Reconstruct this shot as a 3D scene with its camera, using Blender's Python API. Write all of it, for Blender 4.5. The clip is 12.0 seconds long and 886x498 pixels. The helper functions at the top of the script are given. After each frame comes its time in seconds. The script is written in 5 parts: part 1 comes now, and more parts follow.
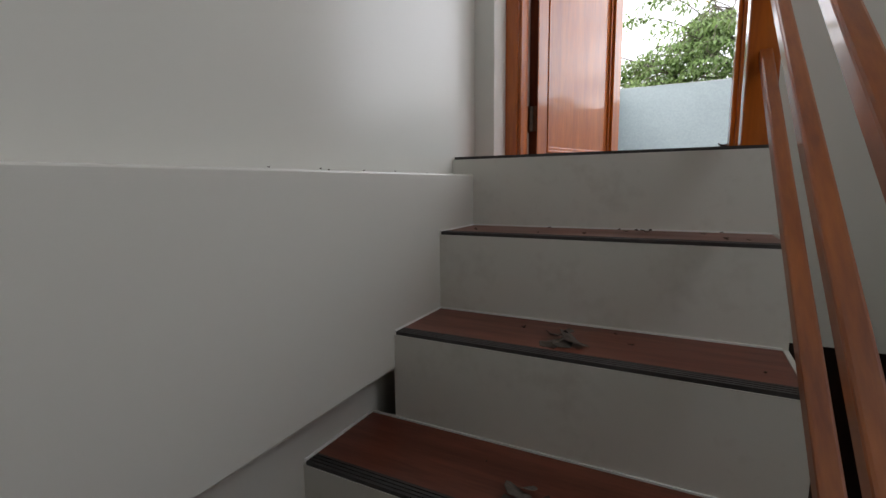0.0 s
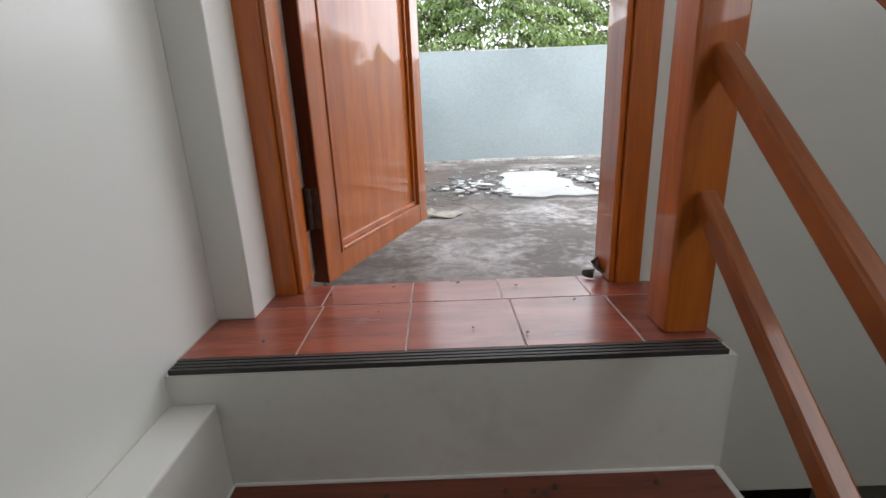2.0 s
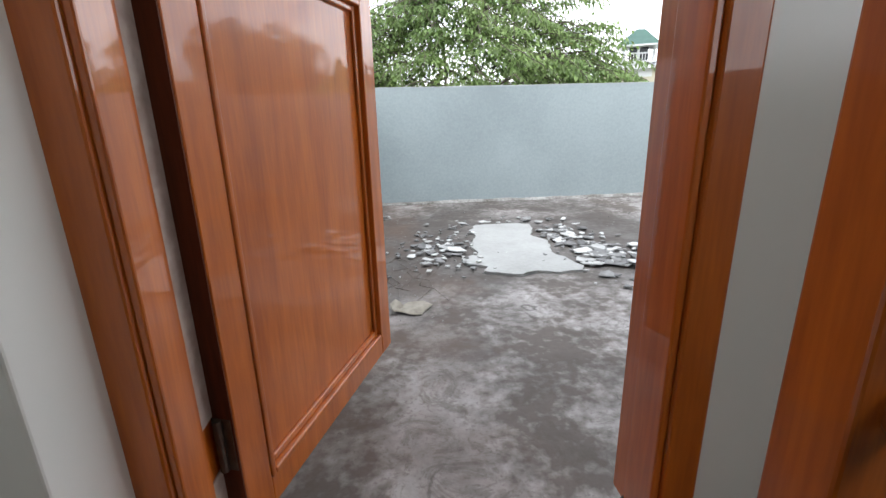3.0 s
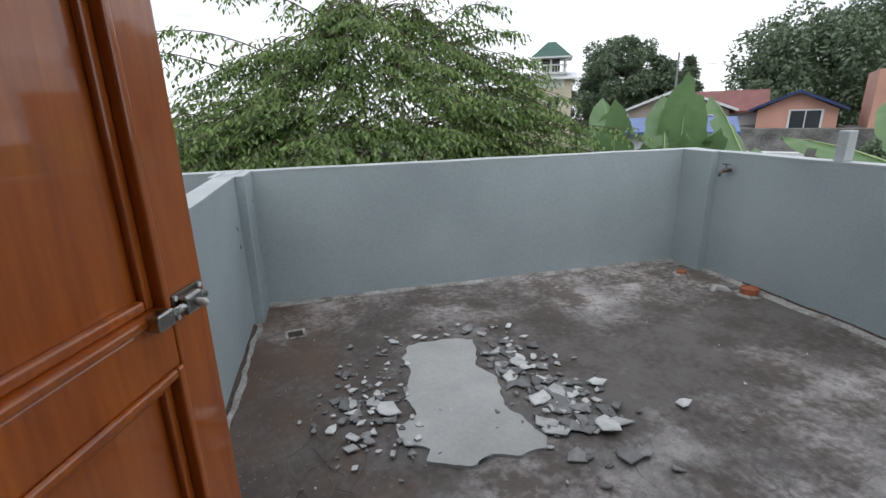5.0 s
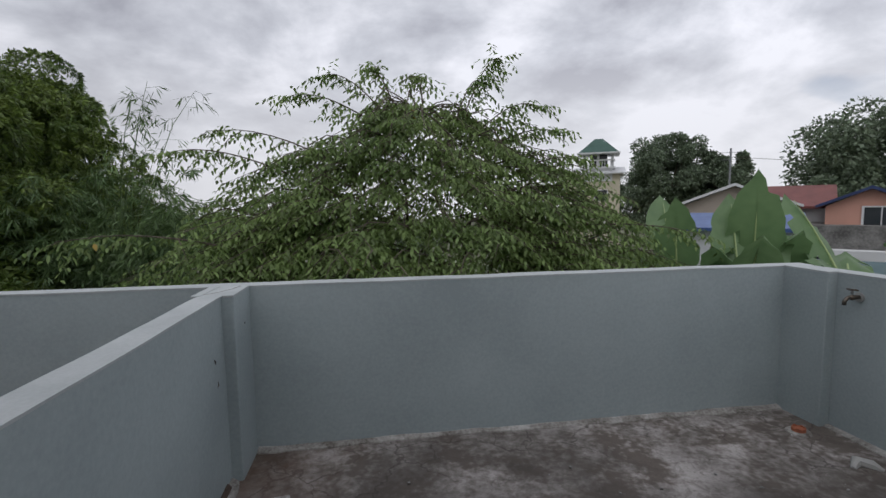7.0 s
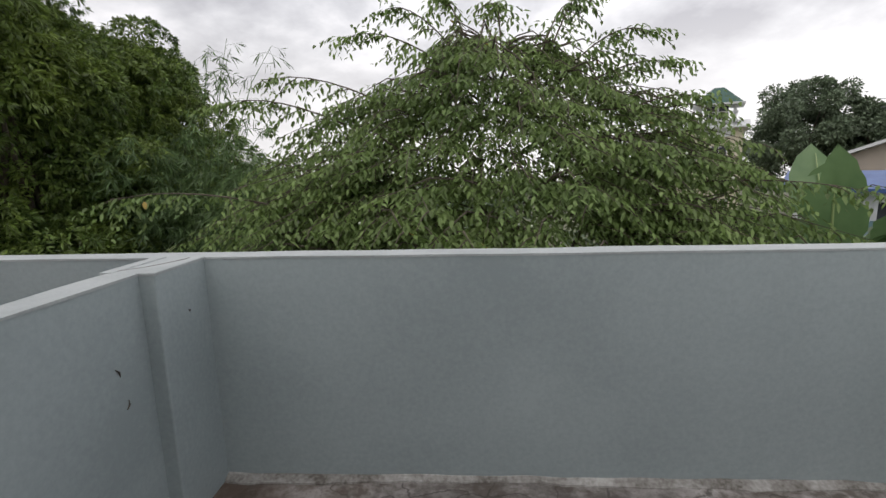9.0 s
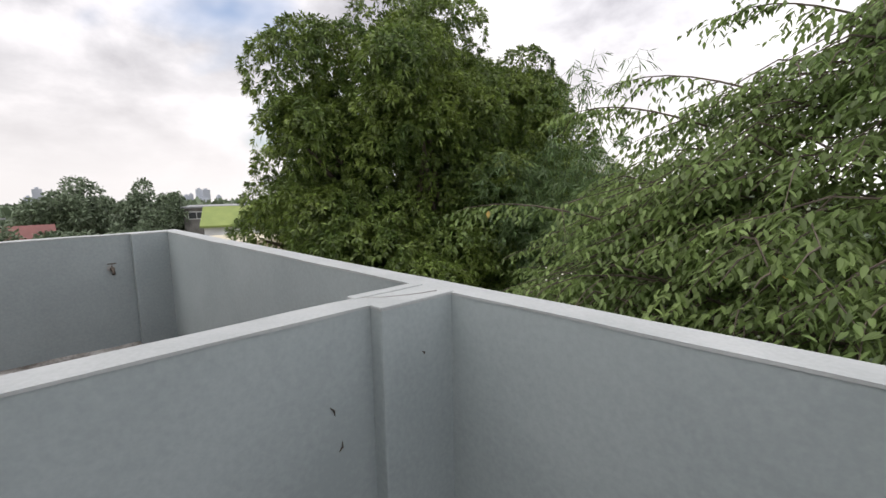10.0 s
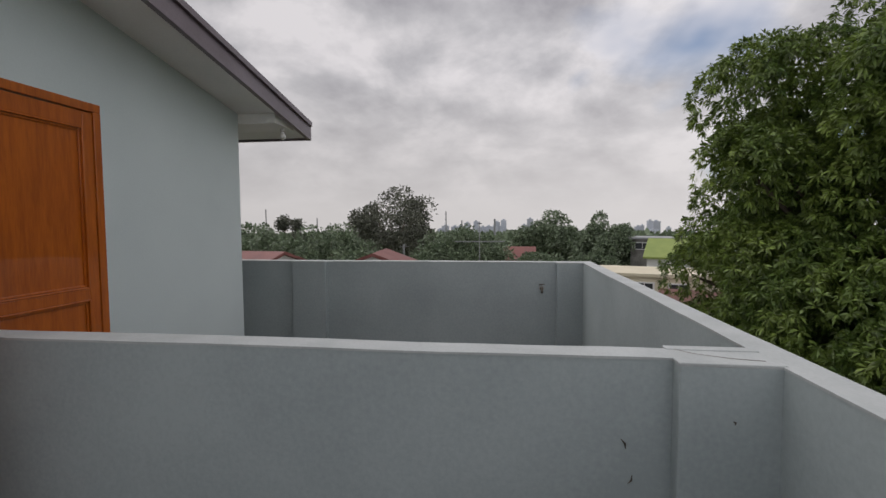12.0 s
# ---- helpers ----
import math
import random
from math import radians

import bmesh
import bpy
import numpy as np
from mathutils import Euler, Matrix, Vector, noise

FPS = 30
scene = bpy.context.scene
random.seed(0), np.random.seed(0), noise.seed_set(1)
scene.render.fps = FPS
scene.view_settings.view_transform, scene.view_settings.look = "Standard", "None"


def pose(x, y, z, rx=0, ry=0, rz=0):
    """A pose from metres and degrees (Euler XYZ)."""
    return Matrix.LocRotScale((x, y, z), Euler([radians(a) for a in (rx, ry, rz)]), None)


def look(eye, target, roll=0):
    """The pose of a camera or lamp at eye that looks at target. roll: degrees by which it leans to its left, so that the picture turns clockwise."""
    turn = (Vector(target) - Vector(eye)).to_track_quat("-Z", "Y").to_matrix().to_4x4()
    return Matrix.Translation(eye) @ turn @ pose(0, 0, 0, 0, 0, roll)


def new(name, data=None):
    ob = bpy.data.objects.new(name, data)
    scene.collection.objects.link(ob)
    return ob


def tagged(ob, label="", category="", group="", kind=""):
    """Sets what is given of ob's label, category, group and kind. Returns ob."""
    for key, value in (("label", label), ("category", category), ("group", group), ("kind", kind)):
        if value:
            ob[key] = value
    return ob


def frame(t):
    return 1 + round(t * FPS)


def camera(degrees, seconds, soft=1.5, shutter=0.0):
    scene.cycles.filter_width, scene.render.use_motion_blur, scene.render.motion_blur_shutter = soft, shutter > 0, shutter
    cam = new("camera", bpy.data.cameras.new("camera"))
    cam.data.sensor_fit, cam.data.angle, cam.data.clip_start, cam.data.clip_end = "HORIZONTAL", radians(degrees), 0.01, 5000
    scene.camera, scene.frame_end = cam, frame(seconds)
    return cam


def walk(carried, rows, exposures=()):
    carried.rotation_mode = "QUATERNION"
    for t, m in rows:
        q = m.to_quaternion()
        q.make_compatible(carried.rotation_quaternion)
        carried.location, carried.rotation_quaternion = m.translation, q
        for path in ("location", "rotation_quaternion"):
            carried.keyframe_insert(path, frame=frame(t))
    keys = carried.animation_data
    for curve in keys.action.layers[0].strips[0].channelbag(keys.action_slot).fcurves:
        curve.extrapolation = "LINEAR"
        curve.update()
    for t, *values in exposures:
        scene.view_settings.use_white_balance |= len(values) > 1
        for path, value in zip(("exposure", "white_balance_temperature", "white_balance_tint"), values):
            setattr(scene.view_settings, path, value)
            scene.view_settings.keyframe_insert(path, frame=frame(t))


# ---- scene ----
cam = camera(87.5, 12.0)
PATH = [
    (0, (0.536, 1.975, -0.08), (-0.37, 3.736, -0.358), -0.7),
    (0.5, (0.398, 2.126, 0.007), (-0.053, 4.04, -0.359), -1.1),
    (1, (0.355, 2.278, 0.046), (0.076, 4.206, -0.406), -1.7),
    (1.5, (0.345, 2.491, 0.211), (0.203, 4.409, -0.335), -2.3),
    (2, (0.317, 2.689, 0.353), (0.311, 4.602, -0.229), -2.3),
    (2.5, (0.369, 2.871, 0.509), (0.407, 4.782, -0.077), -2.2),
    (3, (0.324, 3.07, 0.634), (0.473, 4.979, 0.058), -1.4),
    (3.2, (0.303, 3.175, 0.679), (0.509, 5.08, 0.106), -1.5),
    (4.8, (0.42, 3.677, 1.075), (0.878, 5.53, 0.478), -1.5),
    (5, (0.42, 3.721, 1.139), (0.875, 5.585, 0.574), -1.5),
    (5.5, (0.472, 3.84, 1.279), (0.854, 5.751, 0.829), -1.0),
    (6, (0.516, 3.962, 1.314), (0.830, 5.912, 1.007), -0.5),
    (6.5, (0.596, 4.173, 1.298), (0.880, 6.134, 1.075), -0.2),
    (6.7, (0.613, 4.234, 1.254), (0.903, 6.204, 1.068), -0.7),
    (8.5, (0.819, 4.968, 1.191), (0.933, 6.939, 0.875), -1.0),
    (9, (0.963, 5.228, 1.124), (0.846, 7.195, 0.78), -1.4),
    (9.5, (1.076, 5.511, 1.141), (0.375, 7.354, 0.807), -1.0),
    (10, (0.99, 5.865, 1.157), (-0.433, 7.244, 0.883), -1.1),
    (10.5, (1.036, 6.08, 1.184), (-0.828, 6.773, 0.977), 0.0),
    (11, (1.119, 6.15, 1.21), (-0.844, 6.494, 1.041), 0.2),
    (11.5, (1.236, 6.129, 1.226), (-0.757, 6.237, 1.098), -0.1),
    (12, (1.366, 6.112, 1.231), (-0.614, 5.852, 1.115), -0.3),
]
EXPOSURES = [(0, 2.15, 6300, 11), (1.5, 2.4, 6200, 9), (2.2, 2.35, 6200, 10), (3.2, 1.86, 6100, 9), (4.8, 0.9, 6100, 10), (5.5, 0.5, 6050, 10), (6.5, -0.05, 6100, 12),
             (8.5, 0.28, 6500, 13), (9.0, 0.4, 6550, 12), (9.5, 1.05, 6600, 15), (10.0, 0.8, 6650, 14), (10.5, 0.4, 6550, 12), (11.5, 0.42, 6550, 12), (12, 0.2, 6650, 14)]
walk(cam, [(t, look(eye, target, roll)) for t, eye, target, roll in PATH], EXPOSURES)

# ---- world, sun, exposure ----
SUN_EL, SUN_ROT = radians(62), radians(192)
world = bpy.data.worlds.new("sky")
scene.world = world
world.use_nodes = True
wn, wl = world.node_tree.nodes, world.node_tree.links
wn.clear()


def wnode(kind, **values):
    n = wn.new(kind)
    for k, v in values.items():
        n.inputs[k].default_value = v
    return n


def wmath(op, a, b=None):
    n = wn.new("ShaderNodeMath")
    n.operation = op
    for i, v in enumerate((a, b)):
        if v is None:
            continue
        if isinstance(v, (int, float)):
            n.inputs[i].default_value = v
        else:
            wl.new(v, n.inputs[i])
    return n.outputs[0]


sky = wn.new("ShaderNodeTexSky")
sky.sky_type = "NISHITA"
sky.sun_disc = False
sky.sun_elevation, sky.sun_rotation = SUN_EL, SUN_ROT
sky.air_density, sky.dust_density = 1.0, 2.0
blue = wnode("ShaderNodeBackground", Strength=0.10)
wl.new(sky.outputs[0], blue.inputs["Color"])
coord = wn.new("ShaderNodeTexCoord")
sep = wn.new("ShaderNodeSeparateXYZ")
wl.new(coord.outputs["Generated"], sep.inputs[0])
up = wmath("ADD", wmath("MAXIMUM", sep.outputs[2], 0.0), 0.38)
comb = wn.new("ShaderNodeCombineXYZ")
wl.new(wmath("DIVIDE", sep.outputs[0], up), comb.inputs[0])
wl.new(wmath("DIVIDE", sep.outputs[1], up), comb.inputs[1])
big = wnode("ShaderNodeTexNoise", Scale=2.2, Detail=11.0, Roughness=0.56, Distortion=0.15)
wl.new(comb.outputs[0], big.inputs["Vector"])
ramp = wn.new("ShaderNodeValToRGB")
ramp.color_ramp.elements[0].position, ramp.color_ramp.elements[0].color = 0.40, (0.78, 0.78, 0.80, 1)
ramp.color_ramp.elements[1].position, ramp.color_ramp.elements[1].color = 0.64, (0.365, 0.37, 0.40, 1)
mid = ramp.color_ramp.elements.new(0.52)
mid.color = (0.54, 0.55, 0.575, 1)
wl.new(big.outputs["Fac"], ramp.inputs[0])
low = wn.new("ShaderNodeMapRange")
low.inputs["From Min"].default_value, low.inputs["From Max"].default_value = 0.0, 0.30
wl.new(sep.outputs[2], low.inputs["Value"])
warm = wn.new("ShaderNodeMix")
warm.data_type = "RGBA"
warm.inputs["A"].default_value = (0.66, 0.655, 0.65, 1)
wl.new(low.outputs[0], warm.inputs["Factor"])
wl.new(ramp.outputs[0], warm.inputs["B"])
cloud = wnode("ShaderNodeBackground", Strength=1.0)
wl.new(wmath("ADD", wmath("MULTIPLY", wmath("ADD", sep.outputs[0], sep.outputs[1]), 0.17), 0.98), cloud.inputs["Strength"])
wl.new(warm.outputs["Result"], cloud.inputs["Color"])
holes = wnode("ShaderNodeTexNoise", Scale=0.8, Detail=5.0, Roughness=0.5)
moved = wn.new("ShaderNodeVectorMath")
moved.inputs[1].default_value = (3.3, 7.1, 0.0)
wl.new(comb.outputs[0], moved.inputs[0])
wl.new(moved.outputs[0], holes.inputs["Vector"])
mask = wn.new("ShaderNodeMapRange")
mask.inputs["From Min"].default_value, mask.inputs["From Max"].default_value = 0.30, 0.40
wl.new(holes.outputs["Fac"], mask.inputs["Value"])
both = wn.new("ShaderNodeMixShader")
wl.new(mask.outputs[0], both.inputs[0])
wl.new(blue.outputs[0], both.inputs[1])
wl.new(cloud.outputs[0], both.inputs[2])
wout = wn.new("ShaderNodeOutputWorld")
wl.new(both.outputs[0], wout.inputs[0])

sun = new("sun", bpy.data.lights.new("sun", "SUN"))
sun.data.energy, sun.data.angle, sun.data.color = 1.05, radians(70), (1.0, 0.98, 0.96)
sun.matrix_world = look((0, 0, 0), (-math.cos(SUN_EL) * math.sin(SUN_ROT), -math.cos(SUN_EL) * math.cos(SUN_ROT), -math.sin(SUN_EL)))


# fill lamp added at a made-up, unseen opening in the stair wall
stair_fill = new("stair_fill_light", bpy.data.lights.new("stair_fill_light", "AREA"))
stair_fill.data.shape, stair_fill.data.size, stair_fill.data.size_y, stair_fill.data.energy, stair_fill.data.color = "RECTANGLE", 0.8, 1.2, 1.8, (0.99, 0.98, 0.97)
stair_fill.matrix_world = look((2.11, 2.18, 1.45), (-0.1, 2.9, 0.7))


# ---- materials ----
def material(name, base, other=None, rough=0.6, scale=8.0, fine=60.0, bump=0.15, metal=0.0, coat=0.0, coat_rough=0.12, stretch=(1, 1, 1),
             spread=(0.35, 0.65), island=0.0, spec=0.5, depth=0.01, detail=6.0, vary_rough=0.1, per_object=0.0):
    """Two colours mixed by coarse and fine noise, with relief."""
    m = bpy.data.materials.new(name)
    m.use_nodes = True
    n, l = m.node_tree.nodes, m.node_tree.links
    b = n["Principled BSDF"]
    b.inputs["Metallic"].default_value = metal
    b.inputs["Coat Weight"].default_value = coat
    b.inputs["Coat Roughness"].default_value = coat_rough
    b.inputs["Coat IOR"].default_value = 1.6
    b.inputs["Specular IOR Level"].default_value = spec
    tc = n.new("ShaderNodeTexCoord")
    mp = n.new("ShaderNodeMapping")
    mp.inputs["Scale"].default_value = stretch
    l.new(tc.outputs["Object"], mp.inputs["Vector"])
    a = n.new("ShaderNodeTexNoise")
    a.inputs["Scale"].default_value, a.inputs["Detail"].default_value = scale, detail
    c = n.new("ShaderNodeTexNoise")
    c.inputs["Scale"].default_value, c.inputs["Detail"].default_value = fine, 3.0
    l.new(mp.outputs[0], a.inputs["Vector"])
    l.new(mp.outputs[0], c.inputs["Vector"])
    mixed = n.new("ShaderNodeMix")
    mixed.inputs["Factor"].default_value = 0.35
    l.new(a.outputs["Fac"], mixed.inputs["A"])
    l.new(c.outputs["Fac"], mixed.inputs["B"])
    r = n.new("ShaderNodeMapRange")
    r.inputs["From Min"].default_value, r.inputs["From Max"].default_value = spread
    l.new(mixed.outputs[0], r.inputs["Value"])
    col = n.new("ShaderNodeMix")
    col.data_type = "RGBA"
    other = other or tuple(min(1, v * 0.86) for v in base)
    col.inputs["A"].default_value, col.inputs["B"].default_value = (*base, 1), (*other, 1)
    l.new(r.outputs[0], col.inputs["Factor"])
    out = col.outputs["Result"]
    if island or per_object:
        hsv = n.new("ShaderNodeHueSaturation")
        if island:
            g = n.new("ShaderNodeNewGeometry").outputs["Random Per Island"]
        else:
            g = n.new("ShaderNodeObjectInfo").outputs["Random"]
        mr = n.new("ShaderNodeMapRange")
        amount = island or per_object
        mr.inputs["To Min"].default_value, mr.inputs["To Max"].default_value = 1 - amount, 1 + amount
        l.new(g, mr.inputs["Value"])
        l.new(mr.outputs[0], hsv.inputs["Value"])
        l.new(out, hsv.inputs["Color"])
        out = hsv.outputs[0]
    l.new(out, b.inputs["Base Color"])
    rr = n.new("ShaderNodeMapRange")
    rr.inputs["To Min"].default_value, rr.inputs["To Max"].default_value = max(0.02, rough - vary_rough), min(1, rough + vary_rough)
    l.new(a.outputs["Fac"], rr.inputs["Value"])
    l.new(rr.outputs[0], b.inputs["Roughness"])
    if bump:
        bp = n.new("ShaderNodeBump")
        bp.inputs["Strength"].default_value, bp.inputs["Distance"].default_value = bump, depth
        l.new(mixed.outputs[0], bp.inputs["Height"])
        l.new(bp.outputs[0], b.inputs["Normal"])
    return m


def leafy(name, base, other, rough=0.42, island=0.45, glow=0.35):
    """Leaves: every leaf its own shade, some light passing through."""
    m = material(name, base, other, rough=rough, scale=0.9, fine=6.0, bump=0.0, island=island, spec=0.4)
    n, l = m.node_tree.nodes, m.node_tree.links
    b = n["Principled BSDF"]
    t = n.new("ShaderNodeBsdfTranslucent")
    src = b.inputs["Base Color"].links[0].from_socket
    l.new(src, t.inputs["Color"])
    mx = n.new("ShaderNodeMixShader")
    mx.inputs[0].default_value = glow
    l.new(b.outputs[0], mx.inputs[1])
    l.new(t.outputs[0], mx.inputs[2])
    l.new(mx.outputs[0], n["Material Output"].inputs["Surface"])
    return m


M = {
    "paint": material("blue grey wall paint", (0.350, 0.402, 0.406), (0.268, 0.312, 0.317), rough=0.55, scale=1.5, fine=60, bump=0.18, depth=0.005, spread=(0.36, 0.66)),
    # lighter copy of the wall paint, makes up for the shade under the eave
    "facade": material("blue green wall paint lightened against eave shade", (0.60, 0.675, 0.675), (0.52, 0.595, 0.60), rough=0.55, scale=1.4, fine=90, bump=0.25, depth=0.004, spread=(0.3, 0.7)),
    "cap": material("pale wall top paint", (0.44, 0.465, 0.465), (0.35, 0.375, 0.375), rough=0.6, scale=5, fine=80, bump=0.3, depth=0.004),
    "inside": material("cream satin wall paint", (0.65, 0.64, 0.59), (0.64, 0.63, 0.58), rough=0.25, scale=2.2, fine=60, bump=0.03, depth=0.003, spread=(0.2, 0.8), vary_rough=0.02),
    "riser": material("cream riser paint with scuffs", (0.66, 0.645, 0.59), (0.55, 0.525, 0.47), rough=0.40, scale=7, fine=40, bump=0.12, depth=0.004, spread=(0.52, 0.78)),
    "soffit": material("white soffit paint", (0.82, 0.82, 0.80), (0.74, 0.74, 0.72), rough=0.6, scale=3, bump=0.05),
    "wood": material("orange varnished wood", (0.49, 0.122, 0.008), (0.315, 0.068, 0.005), rough=0.40, scale=5, fine=26, stretch=(6, 6, 0.55), bump=0.12, depth=0.002, coat=0.75, coat_rough=0.04, spread=(0.36, 0.66), vary_rough=0.05, spec=0.3),
    "wood_dark": material("dark wood edge", (0.12, 0.030, 0.010), (0.060, 0.016, 0.006), rough=0.6, scale=5, fine=26, stretch=(6, 6, 0.55), bump=0.1, depth=0.002, spec=0.15),
    "rail": material("orange varnished rail wood", (0.36, 0.098, 0.012), (0.19, 0.042, 0.007), rough=0.4, scale=5, fine=26, stretch=(6, 0.9, 0.9), bump=0.12, depth=0.002, coat=0.4, coat_rough=0.08, spread=(0.36, 0.66), vary_rough=0.05),
    "tread": material("red brown wood-look tread", (0.20, 0.060, 0.034), (0.105, 0.030, 0.018), rough=0.34, scale=4, fine=24, stretch=(0.7, 7, 7), bump=0.12, depth=0.002, spread=(0.36, 0.66), spec=0.35),
    "tile": material("red wood-look tile", (0.34, 0.092, 0.054), (0.17, 0.042, 0.026), rough=0.24, scale=4, fine=24, stretch=(0.9, 6, 6), bump=0.1, depth=0.002, per_object=0.12, spread=(0.36, 0.66)),
    "grout": material("dusty grout", (0.46, 0.38, 0.33), (0.32, 0.24, 0.20), rough=0.9, scale=20, bump=0.2),
    "rubber": material("black rubber", (0.022, 0.019, 0.019), (0.05, 0.045, 0.042), rough=0.6, scale=12, bump=0.1),
    "mortar": material("pale screed", (0.37, 0.37, 0.355), (0.29, 0.29, 0.275), rough=0.8, scale=4, fine=50, bump=0.3, depth=0.004),
    "shard": material("pale broken screed", (0.50, 0.50, 0.48), (0.36, 0.36, 0.345), rough=0.85, scale=14, bump=0.3, per_object=0.25),
    "shard_grey": material("weathered broken screed", (0.20, 0.20, 0.195), (0.12, 0.115, 0.11), rough=0.85, scale=14, bump=0.3, per_object=0.35),
    "cove": material("rough cement fillet", (0.40, 0.39, 0.37), (0.10, 0.088, 0.075), rough=0.9, scale=7, fine=60, bump=0.6, depth=0.01),
    "pipe": material("orange plastic pipe", (0.36, 0.115, 0.055), (0.26, 0.09, 0.05), rough=0.55, scale=14, bump=0.1),
    "metal": material("dull chrome", (0.46, 0.46, 0.45), (0.28, 0.28, 0.27), rough=0.28, metal=1.0, scale=30, bump=0.05),
    "steel": material("dark oxidised steel", (0.08, 0.075, 0.07), (0.16, 0.13, 0.10), rough=0.5, metal=0.8, scale=40, bump=0.1),
    "bronze": material("brown metal fascia", (0.20, 0.165, 0.185), (0.155, 0.125, 0.14), rough=0.34, scale=3, bump=0.03, metal=0.2),
    "bulb": material("white glass bulb", (0.80, 0.80, 0.78), rough=0.2, scale=3, bump=0.0),
    "card": material("faded cardboard", (0.33, 0.30, 0.245), (0.20, 0.175, 0.14), rough=0.9, scale=12, bump=0.3),
    "dry": material("dry dead leaf", (0.075, 0.05, 0.035), (0.03, 0.02, 0.016), rough=0.8, scale=30, bump=0.2),
    "drygrey": material("grey dry leaf", (0.135, 0.11, 0.088), (0.07, 0.055, 0.045), rough=0.8, scale=30, bump=0.2),
    "darkdoor": material("dark brown lower door", (0.035, 0.014, 0.008), (0.02, 0.009, 0.006), rough=0.45, scale=6, stretch=(6, 6, 0.6), bump=0.1),
    "black": material("black mark", (0.015, 0.013, 0.012), rough=0.7, bump=0.0),
    "bark": material("grey brown bark", (0.13, 0.105, 0.080), (0.07, 0.055, 0.043), rough=0.9, scale=6, fine=30, stretch=(1, 1, 0.3), bump=0.6, depth=0.02),
    "leaf_bush": leafy("soft green leaves", (0.240, 0.325, 0.110), (0.140, 0.212, 0.070), rough=0.5, island=0.42, glow=0.48),
    "leaf_mango": leafy("mango leaves", (0.205, 0.275, 0.058), (0.066, 0.118, 0.030), rough=0.42, island=0.5, glow=0.28),
    "leaf_bamboo": leafy("bamboo leaves", (0.155, 0.235, 0.090), (0.090, 0.150, 0.060), glow=0.35),
    # the next two greens are paled and greyed to paint in distance haze
    "leaf_dark": leafy("dark far leaves with haze colour", (0.185, 0.235, 0.150), (0.120, 0.165, 0.098), island=0.4, glow=0.2),
    "leaf_far": leafy("far leaves with haze colour", (0.165, 0.215, 0.125), (0.105, 0.148, 0.092), island=0.35, glow=0.2),
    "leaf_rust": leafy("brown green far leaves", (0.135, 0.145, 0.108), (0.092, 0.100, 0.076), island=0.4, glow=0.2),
    "banana": leafy("banana leaf", (0.215, 0.330, 0.150), (0.135, 0.230, 0.100), rough=0.38, island=0.2, glow=0.35),
    "midrib": material("pale banana midrib", (0.36, 0.44, 0.20), (0.28, 0.36, 0.15), rough=0.5, bump=0.0),
    "flower": material("white blossom", (0.80, 0.80, 0.72), rough=0.7, bump=0.0),
    "yellow": leafy("yellowing leaf", (0.42, 0.30, 0.05), (0.35, 0.20, 0.04), island=0.2),
    "ground": material("grassy earth", (0.085, 0.105, 0.045), (0.13, 0.115, 0.08), rough=0.95, scale=0.3, fine=4, bump=0.3, depth=0.1),
    "pink": material("salmon pink house paint", (0.62, 0.33, 0.25), (0.52, 0.29, 0.22), rough=0.7, scale=0.8, bump=0.1),
    "cream": material("cream house paint", (0.62, 0.57, 0.43), (0.55, 0.50, 0.38), rough=0.7, scale=0.7, bump=0.1),
    "beige": material("beige house paint", (0.42, 0.36, 0.30), (0.36, 0.31, 0.26), rough=0.7, scale=0.7, bump=0.1),
    "white": material("white house paint", (0.72, 0.73, 0.73), (0.62, 0.63, 0.63), rough=0.6, scale=0.8, bump=0.05),
    "stained": material("mould-stained concrete", (0.24, 0.235, 0.22), (0.08, 0.078, 0.072), rough=0.9, scale=1.2, fine=9, bump=0.2),
    "blue_roof": material("blue sheet roof", (0.055, 0.115, 0.30), (0.045, 0.085, 0.21), rough=0.4, scale=1.5, bump=0.1),
    "navy_roof": material("dark blue sheet roof", (0.030, 0.050, 0.140), (0.025, 0.04, 0.10), rough=0.45, scale=1.5, bump=0.1),
    "red_roof": material("rust red sheet roof", (0.19, 0.058, 0.048), (0.135, 0.045, 0.04), rough=0.55, scale=1.2, bump=0.1),
    "brown_roof": material("brown tile roof", (0.16, 0.07, 0.05), (0.10, 0.05, 0.04), rough=0.7, scale=2, bump=0.2),
    "green_roof": material("green roof", (0.030, 0.095, 0.070), (0.022, 0.070, 0.052), rough=0.5, scale=1.2, bump=0.1),
    "moss_roof": material("yellow green roof", (0.24, 0.30, 0.075), (0.18, 0.24, 0.06), rough=0.6, scale=1.2, bump=0.1),
    "teal_roof": material("dark teal sheet roof", (0.045, 0.10, 0.105), (0.035, 0.075, 0.08), rough=0.5, scale=1.2, bump=0.1),
    "glass": material("dark window glass", (0.03, 0.035, 0.04), (0.05, 0.055, 0.06), rough=0.08, scale=1.0, bump=0.0),
    # pale blue-grey holds the haze of distance as base colour
    "haze": material("distant concrete with haze painted in", (0.47, 0.50, 0.55), (0.40, 0.44, 0.50), rough=0.9, scale=0.02, fine=0.2, bump=0.0, per_object=0.12),
    "grey": material("grey painted metal", (0.30, 0.31, 0.32), (0.22, 0.23, 0.24), rough=0.5, scale=6, bump=0.05),
}


